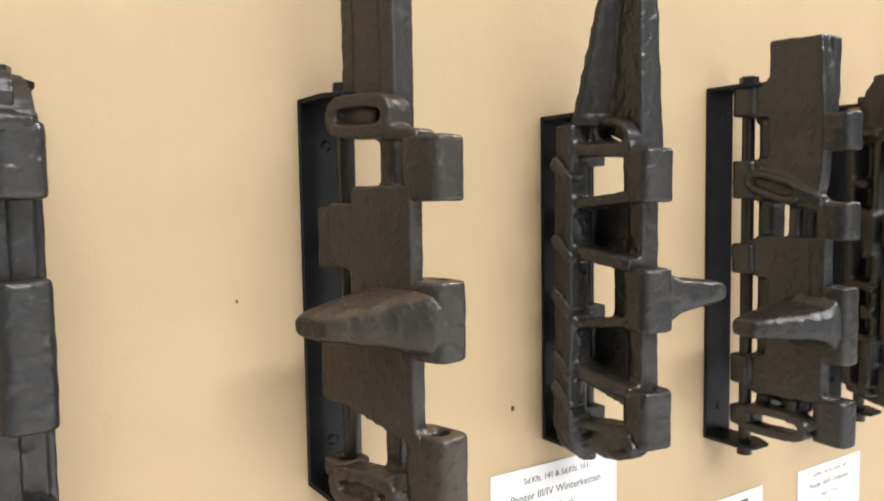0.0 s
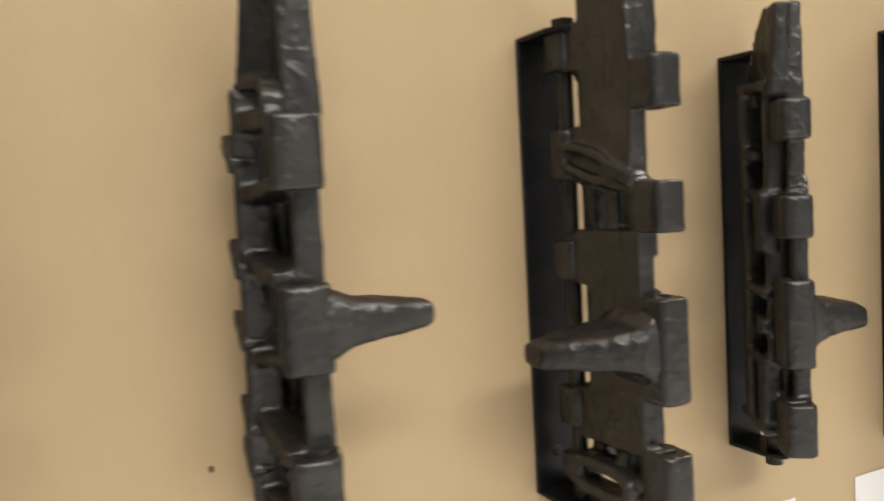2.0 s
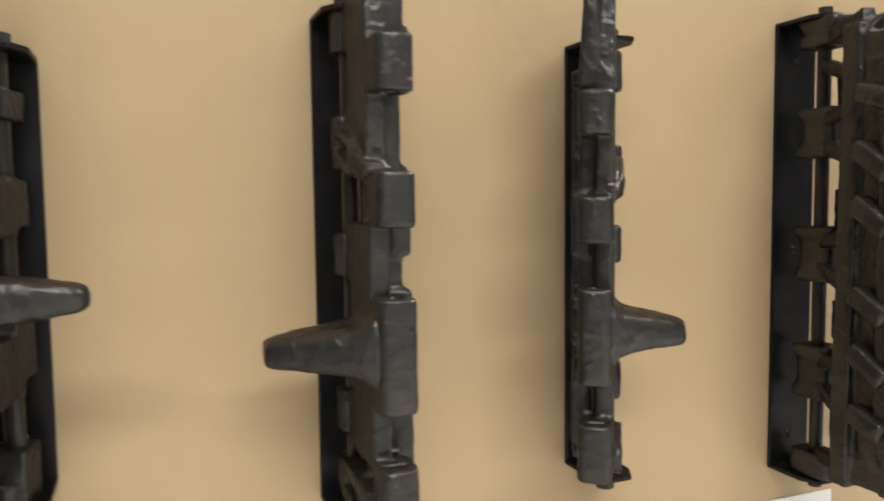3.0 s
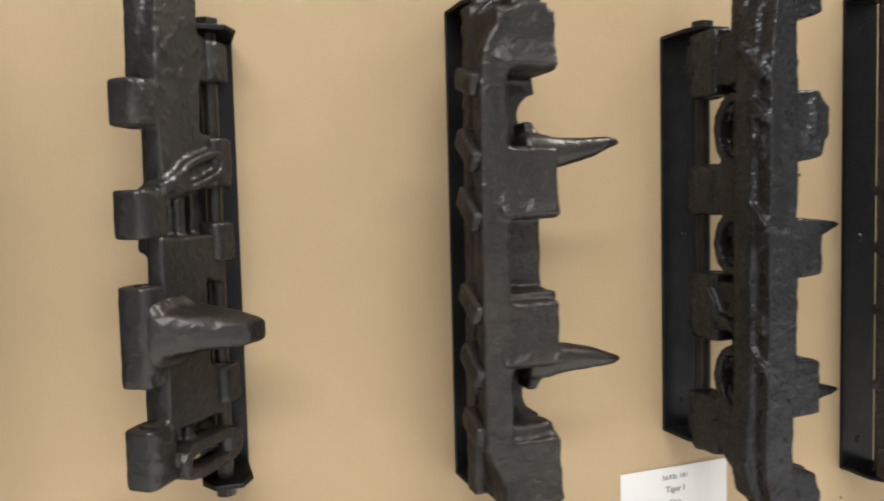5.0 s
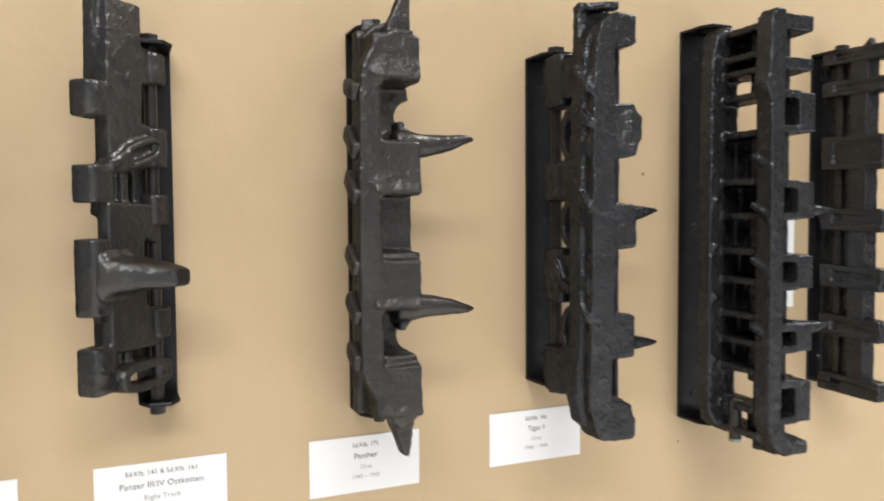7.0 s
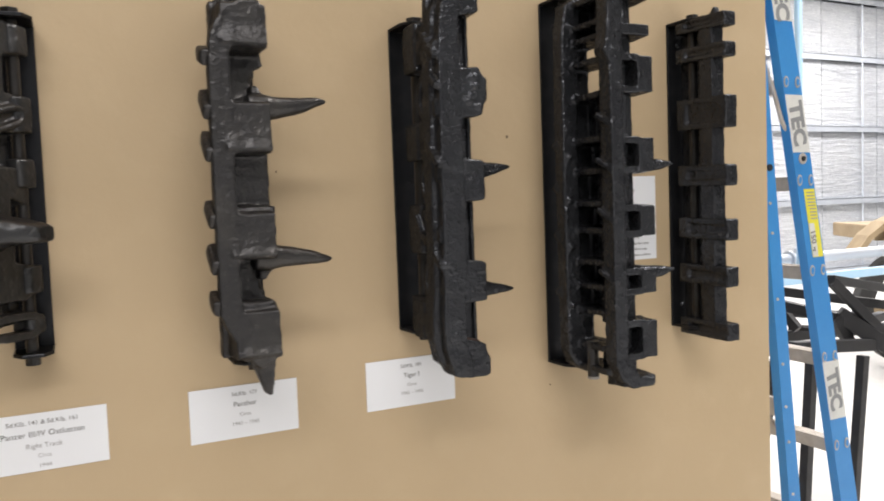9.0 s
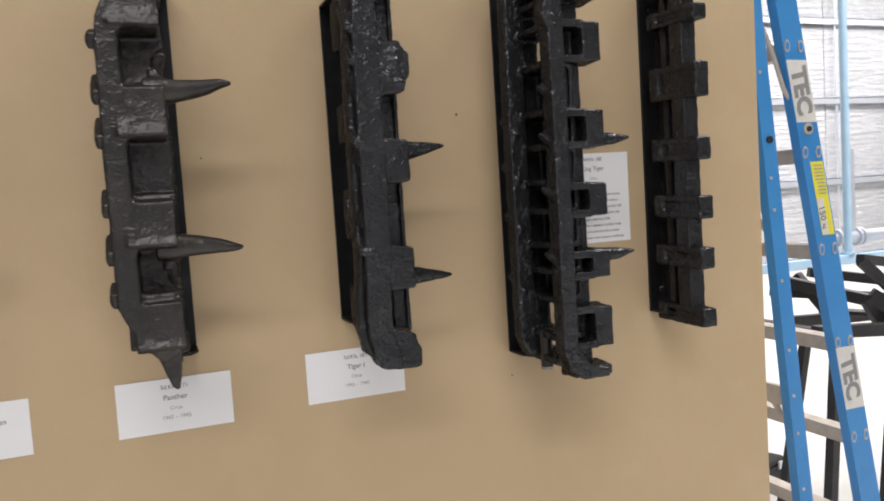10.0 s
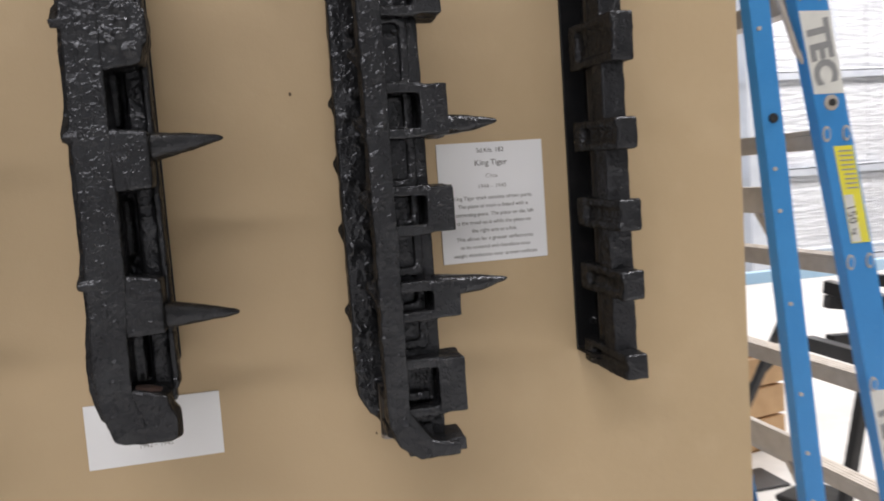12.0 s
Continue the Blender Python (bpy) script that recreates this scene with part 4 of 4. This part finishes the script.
# ---- step ladder behind the wall's end ----
def ladder():
    t = thing("step_ladder", (3.1, 0.3, 0), "blue fibreglass step ladder with aluminium treads standing open", "ladder")
    X = lambda x: x - 3.1
    fx = lambda z: 3.0 + (1.79 - z) * 0.188
    rx = lambda z: 2.971 + (1.05 - z) * 0.095

    def rail(name, f, y, w, z0, z1, inner):
        bm = bmesh.new()
        k = 0.006
        ring = [(-w / 2, 0), (w / 2, 0), (w / 2, 0.028), (w / 2 - k, 0.028), (w / 2 - k, k), (-w / 2 + k, k), (-w / 2 + k, 0.028), (-w / 2, 0.028)]
        prism(bm, [(X(f(z0)) + u, y - 0.3 + inner * d, z0) for u, d in ring], [(X(f(z1)) + u, y - 0.3 + inner * d, z1) for u, d in ring])
        ob = bevelled(part(name, bm, BLUE, t), 0.0012)
        foot = bmesh.new()
        box(foot, X(f(0)) - w / 2 - 0.004, X(f(0)) + w / 2 + 0.004, 0.3 - y - (0.034 if inner > 0 else -0.004), 0.3 - y + (0.004 if inner > 0 else 0.034), 0.0, 0.055)
        bevelled(part("rubber_foot", foot, RUBBER, ob), 0.004)
        return ob

    near = rail("front_rail", fx, 0.13, 0.070, 0.02, 2.2, 1)
    rail("front_rail", fx, 0.76, 0.070, 0.02, 2.2, -1)
    rear = rail("rear_rail", rx, 0.132, 0.044, 0.02, 2.16, 1)
    rail("rear_rail", rx, 0.758, 0.044, 0.02, 2.16, -1)
    box_top = bmesh.new()
    box(box_top, X(2.86), X(2.99), 0.3 - 0.78, 0.3 - 0.11, 2.16, 2.22)
    bevelled(part("top_cap", box_top, RUBBER, t), 0.008)
    for z in (1.945, 1.690, 1.425, 1.174, 0.925, 0.664, 0.40, 0.14):
        x = X(fx(z))
        bm = bmesh.new()
        box(bm, x - 0.020, x + 0.022, 0.3 - 0.76, 0.3 - 0.136, z - 0.004, z + 0.004)
        box(bm, x - 0.020, x + 0.022, 0.3 - 0.76, 0.3 - 0.136, z - 0.034, z - 0.0045)
        for k in range(3):
            box(bm, x - 0.013 + k * 0.012, x - 0.009 + k * 0.012, 0.3 - 0.755, 0.3 - 0.138, z + 0.003, z + 0.005)
        part("tread", bm, ALU, t)
        for du in (-0.022, 0.022):
            bm = bmesh.new()
            ring = lambda r, yy: [(x + du + r * 0.55 * math.cos(i * math.pi / 6), yy, z + r * math.sin(i * math.pi / 6) - 0.006) for i in range(12)]
            prism(bm, ring(0.0155, 0.1305 - 0.3), ring(0.0155, 0.1275 - 0.3))
            rv = part("rivet_plate", bm, ALU, near)
            bm = bmesh.new()
            prism(bm, ring(0.0105, 0.128 - 0.3), ring(0.0105, 0.1268 - 0.3))
            part("rivet_slot", bm, BLUE, near)
    for z in (1.30, 0.79, 0.28):
        x = X(rx(z))
        bm = bmesh.new()
        box(bm, x - 0.008, x + 0.008, 0.3 - 0.755, 0.3 - 0.138, z - 0.026, z + 0.026)
        bar(bm, (x, 0.3 - 0.15, z - 0.09), (x, 0.3 - 0.21, z - 0.02), 0.010, 0.014)
        bevelled(part("rear_brace", bm, ALU, t), 0.002)
    # spreader strap and its bolts
    cu = bpy.data.curves.new("spreader", "CURVE")
    cu.dimensions, cu.bevel_depth, cu.bevel_resolution = "3D", 0.006, 2
    sp = cu.splines.new("POLY")
    pts = [(2.905, 0.15, 1.80), (2.935, 0.15, 1.74), (2.972, 0.148, 1.66), (2.998, 0.145, 1.58), (3.015, 0.143, 1.555)]
    sp.points.add(len(pts) - 1)
    for p, (x, y, z) in zip(sp.points, pts):
        p.co = (X(x), y - 0.3, z, 1)
    ob = bpy.data.objects.new("spreader_curve", cu)
    scene.collection.objects.link(ob)
    bpy.context.view_layer.update()
    me = bpy.data.meshes.new_from_object(ob.evaluated_get(bpy.context.evaluated_depsgraph_get()))
    bpy.data.objects.remove(ob)
    me.materials.clear()
    me.materials.append(ALU)
    so = new("spreader_bar", me)
    so.parent = t

    def disc(name, x, z, r, y0, y1, mat, parent):
        bm = bmesh.new()
        ring = lambda yy: [(X(x) + r * math.cos(i * math.pi / 8), yy - 0.3, z + r * math.sin(i * math.pi / 8)) for i in range(16)]
        return part(name, prism(bm, ring(y0), ring(y1)), mat, parent)

    disc("washer", fx(1.478), 1.478, 0.015, 0.1305, 0.127, ALU, near)
    disc("bolt", fx(1.478), 1.478, 0.007, 0.128, 0.123, BLACKSTEEL, near)
    disc("bolt", rx(1.455), 1.455, 0.009, 0.1325, 0.127, BLACKSTEEL, rear)
    for z in (1.85, 1.62, 1.36, 1.28, 1.10, 0.92, 0.80, 0.70, 0.55):
        disc("rivet", rx(z) - 0.008, z, 0.004, 0.1325, 0.129, ALU, rear)
    # stickers and stencilled letters, leaning with the rail
    lean = math.degrees(math.atan(0.188))

    def sticker(z0, z1, mat, du0, du1, y=0.1292, name="sticker", label=""):
        bm = bmesh.new()
        a = [(X(fx(z)) + du, y - 0.3, z) for z, du in ((z0, du0), (z0, du1), (z1, du1), (z1, du0))]
        return part(name, prism(bm, a, [(x, yy + 0.002, z) for x, yy, z in a]), mat, near, label)

    for z0, z1 in ((1.495, 1.650), (0.735, 0.905), (1.845, 1.96)):
        sticker(z0, z1, TAPE, -0.033, 0.034, name="name_tape", label="white tape with grey stencilled letters")
        z = (z0 + z1) / 2
        write_on(near, "TEC", 0.066, Matrix.Translation((X(fx(z)) - 0.002, 0.1288 - 0.3, z)) @ pose(0, 0, 0, 90, 0, 0) @ pose(0, 0, 0, 0, 0, lean - 90), STENCIL, "stencil_letters", 0.0030)
    sticker(1.205, 1.395, YELLOW, -0.012, 0.030, name="safety_sticker", label="yellow and white load rating sticker")
    sticker(1.207, 1.300, TAPE, -0.011, 0.010, 0.1286, name="sticker_panel")
    write_on(near, "150", 0.026, Matrix.Translation((X(fx(1.262)) - 0.001, 0.1282 - 0.3, 1.262)) @ pose(0, 0, 0, 90, 0, 0) @ pose(0, 0, 0, 0, 0, lean - 90), INK, "sticker_print")
    write_on(near, "kg", 0.014, Matrix.Translation((X(fx(1.228)) - 0.001, 0.1282 - 0.3, 1.228)) @ pose(0, 0, 0, 90, 0, 0) @ pose(0, 0, 0, 0, 0, lean - 90), INK, "sticker_print")
    for k in range(9):
        z = 1.385 - k * 0.009
        sticker(z - 0.0015, z + 0.0015, INK_PALE, 0.0 if k > 4 else -0.004, 0.026, 0.1286, "sticker_line")


ladder()


# ---- the shed beyond ----
def girt(z, y=FAR_Y):
    bm = bmesh.new()
    box(bm, -7.9, 19.9, -y + 0.002, -y + 0.10, z - 0.006, z + 0.006)
    box(bm, -7.9, 19.9, -y + 0.09, -y + 0.10, z - 0.085, z + 0.006)
    box(bm, -7.9, 19.9, -y + 0.002, -y + 0.012, z - 0.085, z + 0.006)
    ob = part("wall_girt", bm, GALV, None)
    tagged(ob, "galvanised steel girt across the foil wall", "girt", "girts on the far wall", "structure")


for z in (4.45, 3.52, 2.40, 1.25, 0.14):
    girt(z)
for x in (6.2, 8.9, 10.9, 13.0, 15.6):
    bm = bmesh.new()
    rod(bm, x, -FAR_Y + 0.07, 0.016, 0.0, CEIL, 10)
    tagged(part("tie_rod", bm, GALV, None), "thin galvanised tie rod on the foil wall", "rod", "tie rods on the far wall", "structure")
for x in (14.2, 7.6):
    bm = bmesh.new()
    box(bm, x - 0.09, x + 0.09, -FAR_Y + 0.10, -FAR_Y + 0.30, 0, CEIL)
    tagged(part("steel_column", bm, GALV, None), "galvanised steel portal column at the far wall", "column", "columns at the far wall", "structure")
# foil sheets are pieces of the far wall, lapped at their seams
for k, x in enumerate(np.arange(4.0, 19.0, 1.35)):
    bm = bmesh.new()
    box(bm, x, x + 1.33, -FAR_Y + 0.001, -FAR_Y + 0.012 + 0.004 * (k % 2), 0.02, CEIL - 0.02)
    ob = part("foil_sheet", bm, FOIL, bpy.data.objects["wall_far"])

# ---- pale pipe rail with a post, in front of the foil ----
def across(bm, x0, x1, y, z, r, n=16):
    ring = [(r * math.cos(2 * math.pi * i / n), r * math.sin(2 * math.pi * i / n)) for i in range(n)]
    return prism(bm, [(x0, y + p, z + q) for p, q in ring], [(x1, y + p, z + q) for p, q in ring])


def pipe_rail(x, y):
    t = thing("pipe_rail", (x, y, 0), "pale blue painted rail with a tall pipe post", "rail")
    part("post", rod(bmesh.new(), 0, 0, 0.021, 0.90, CEIL, 16), POSTBLUE, t)
    bevelled(part("top_rail", box(bmesh.new(), -1.25, 2.45, -0.022, 0.022, 0.855, 0.905), POSTBLUE, t), 0.003)
    for u in (-1.22, 2.42):
        bevelled(part("leg", box(bmesh.new(), u - 0.02, u + 0.02, -0.02, 0.02, 0.0, 0.855), POSTBLUE, t), 0.003)
    part("foot_collar", rod(bmesh.new(), 0, 0, 0.034, 0.905, 0.918, 16), POSTBLUE, t)
    w = thing("water_pipe", (x, y + 0.12, 0), "grey flanged water pipe running along the rail", "pipe")
    part("pipe", across(bmesh.new(), -0.06, 2.40, 0, 0.985, 0.034), GALV, w)
    part("thin_pipe", across(bmesh.new(), -1.2, -0.06, 0, 0.955, 0.014), GALV, w)
    for u in (-0.07, 0.05, 0.20, 0.23):
        part("flange", across(bmesh.new(), u - 0.008, u + 0.008, 0, 0.985, 0.052), GALV, w)
    part("valve", rod(bmesh.new(), 0.13, 0.0, 0.020, 0.915, 0.965, 12), BLACKSTEEL, w)
    part("valve_bonnet", rod(bmesh.new(), 0.13, 0.0, 0.026, 1.005, 1.050, 12), GALV, w)
    for u in (0.17, 2.2):
        part("hanger", box(bmesh.new(), u - 0.016, u + 0.016, -0.014, 0.014, 1.015, 1.48), GALV, w)
        part("stand", box(bmesh.new(), u + 1.90 - 0.016, u + 1.90 + 0.016, -0.02, 0.02, 0.0, 0.955), GALV, w) if u < 1 else None


pipe_rail(5.05, 1.74)


def beam_part(name, parent, p, q, w, h, base):
    bm = bmesh.new()
    bar(bm, (p[0] - base[0], -(p[1] - base[1]), p[2]), (q[0] - base[0], -(q[1] - base[1]), q[2]), w, h)
    return bevelled(part(name, bm, BLACKSTEEL, parent), 0.003)


B0 = (4.0, 0.62, 0)
rack = thing("steel_trestle", B0, "black box-steel trestle standing on the concrete floor", "trestle")
for p, q in (((3.44, 0.46, 0), (3.51, 0.46, 0.82)), ((3.66, 0.44, 0), (3.75, 0.44, 0.80)), ((3.57, 0.80, 0), (3.75, 0.80, 0.80)), ((4.62, 0.46, 0), (4.55, 0.46, 0.78)), ((4.62, 0.84, 0), (4.55, 0.82, 0.78))):
    beam_part("leg", rack, p, q, 0.032, 0.032, B0)
for p, q in (((3.45, 0.49, 0.855), (4.65, 0.44, 0.760)), ((3.60, 0.80, 0.825), (4.65, 0.82, 0.770)), ((3.52, 0.44, 0.830), (3.56, 0.84, 0.820)), ((4.56, 0.43, 0.770), (4.56, 0.84, 0.775))):
    beam_part("top_rail", rack, p, q, 0.036, 0.042, B0)

frame_parts = thing("welded_frame", B0, "black welded steel frame lying across the trestle", "steel frame")
for p, q, w, h in (((3.69, 0.52, 1.070), (4.30, 0.66, 0.968), 0.030, 0.032), ((3.695, 0.52, 1.062), (3.92, 0.455, 0.835), 0.030, 0.034), ((3.76, 0.80, 0.998), (4.40, 0.50, 0.880), 0.034, 0.036),
                   ((3.66, 0.88, 0.978), (3.75, 0.54, 0.922), 0.034, 0.040), ((3.76, 0.545, 0.938), (3.92, 0.42, 0.790), 0.036, 0.058), ((3.74, 0.54, 0.925), (3.80, 0.53, 0.830), 0.030, 0.040),
                   ((3.64, 0.86, 0.935), (4.20, 0.74, 0.855), 0.034, 0.040), ((3.72, 0.82, 0.99), (3.74, 0.70, 0.86), 0.030, 0.034), ((4.30, 0.66, 0.968), (4.34, 0.56, 0.83), 0.030, 0.034),
                   ((3.86, 0.50, 0.905), (4.36, 0.78, 0.845), 0.034, 0.036), ((3.81, 0.80, 0.850), (3.95, 0.60, 0.840), 0.060, 0.016)):
    beam_part("frame_bar", frame_parts, p, q, w, h, B0)

prop = thing("steel_prop", (3.9, 1.7, 0), "thin black steel prop leaning by the trestle", "prop")
beam_part("pole", prop, (3.78, 1.75, 0.0), (4.05, 1.6, 0.72), 0.03, 0.03, (3.9, 1.7, 0))
beam_part("pole", prop, (3.95, 1.9, 0.25), (4.2, 1.7, 0.62), 0.02, 0.02, (3.9, 1.7, 0))
bm = bmesh.new()
box(bm, -0.16, 0.16, -0.10, 0.10, 0.0, 0.012)
bevelled(part("foot_plate", bm, BLACKSTEEL, prop), 0.003)


def crate(x, y):
    t = thing("timber_crate", pose(x, y, 0, 0, 0, 12), "raw pine offcuts crate standing on the concrete floor", "crate")
    for k in range(3):
        for s in (-1, 1):
            bevelled(part("board", box(bmesh.new(), -0.30, 0.30, s * 0.19 - 0.010, s * 0.19 + 0.010, 0.02 + k * 0.15, 0.155 + k * 0.15), TIMBER, t), 0.002)
            bevelled(part("board", box(bmesh.new(), s * 0.285 - 0.010, s * 0.285 + 0.010, -0.175, 0.175, 0.02 + k * 0.15, 0.155 + k * 0.15), TIMBER, t), 0.002)
    bm = bmesh.new()
    box(bm, -0.29, 0.29, -0.18, 0.18, 0.0, 0.018)
    part("base_board", bm, TIMBER, t)
    for k, (u, d) in enumerate(((-0.18, 0.05), (0.02, -0.06), (0.16, 0.08))):
        bm = bmesh.new()
        bar(bm, (u, d, 0.02), (u + 0.10, d + 0.03, 0.60 - 0.05 * k), 0.09, 0.03)
        bevelled(part("offcut", bm, TIMBER, t), 0.002)


crate(4.02, 2.15)

t = thing("black_tool_case", pose(3.93, 1.30, 0, 0, 0, 20), "black plastic tool case on the concrete floor", "tool case")
bevelled(part("case_body", box(bmesh.new(), -0.11, 0.11, -0.09, 0.09, 0, 0.08), RUBBER, t), 0.015, 3)
bevelled(part("case_lid", box(bmesh.new(), -0.113, 0.113, -0.093, 0.093, 0.082, 0.11), RUBBER, t), 0.015, 3)
for u in (-0.06, 0.06):
    part("latch", box(bmesh.new(), u - 0.012, u + 0.012, 0.092, 0.099, 0.06, 0.095), GALV, t)
t = thing("orange_cap", (4.1, 2.10, 0.0), "orange plastic cap on a slim black stand", "marker")
part("stand", rod(bmesh.new(), 0, 0, 0.012, 0.0, 0.70), BLACKSTEEL, t)
bm = bmesh.new()
horn(bm, [(-0.05, 0, 0.77, 0.03, 0.05), (-0.03, 0, 0.77, 0.055, 0.075), (0.03, 0, 0.77, 0.055, 0.075), (0.05, 0, 0.77, 0.03, 0.05)])
part("cap", bm, ORANGE, t)


def gun_carriage(x, y):
    t = thing("tan_trailer", pose(x, y, 0, 0, 0, -35), "tan painted wheeled trailer with a spoked wheel", "trailer")
    bevelled(part("bed", box(bmesh.new(), -0.25, 1.5, -0.5, 0.45, 0.98, 1.10), TAN, t), 0.01)
    bm = bmesh.new()
    arc = [(0.02 + 0.56 * math.cos(a), 0.66 + 0.56 * math.sin(a)) for a in np.linspace(0.35, 2.7, 9)]
    arc += [(0.02 + 0.52 * math.cos(a), 0.66 + 0.52 * math.sin(a)) for a in np.linspace(2.7, 0.35, 9)]
    front(bm, arc, 0.46, 0.72)
    part("mudguard", bm, TAN, t)
    n = 28
    bm = bmesh.new()
    rings = []
    for r, d in ((0.47, 0.50), (0.47, 0.66), (0.36, 0.68), (0.36, 0.48)):
        rings.append([bm.verts.new((0.02 + r * math.cos(2 * math.pi * i / n), -d, 0.47 + r * math.sin(2 * math.pi * i / n))) for i in range(n)])
    for k in range(4):
        a, b = rings[k], rings[(k + 1) % 4]
        for i in range(n):
            bm.faces.new((a[i], a[(i + 1) % n], b[(i + 1) % n], b[i]))
    wheel = bevelled(part("tyre", bm, RUBBER, t), 0.02, 3)
    for k in range(6):
        a = k * math.pi / 3
        bm = bmesh.new()
        bar(bm, (0.02, 0.58, 0.47), (0.02 + 0.37 * math.cos(a), 0.58, 0.47 + 0.37 * math.sin(a)), 0.05, 0.07)
        part("spoke", bm, TAN, wheel)
    bm = bmesh.new()
    c = [(0.09 * math.cos(i * math.pi / 8), 0.09 * math.sin(i * math.pi / 8)) for i in range(16)]
    prism(bm, [(0.02 + a, -0.50, 0.47 + b) for a, b in c], [(0.02 + a, -0.70, 0.47 + b) for a, b in c])
    part("hub", bm, TAN, wheel)
    for u in (0.9, 1.4):
        part("stand", box(bmesh.new(), u, u + 0.06, -0.4, -0.34, 0, 1.0), BLACKSTEEL, t)


gun_carriage(7.4, 2.8)
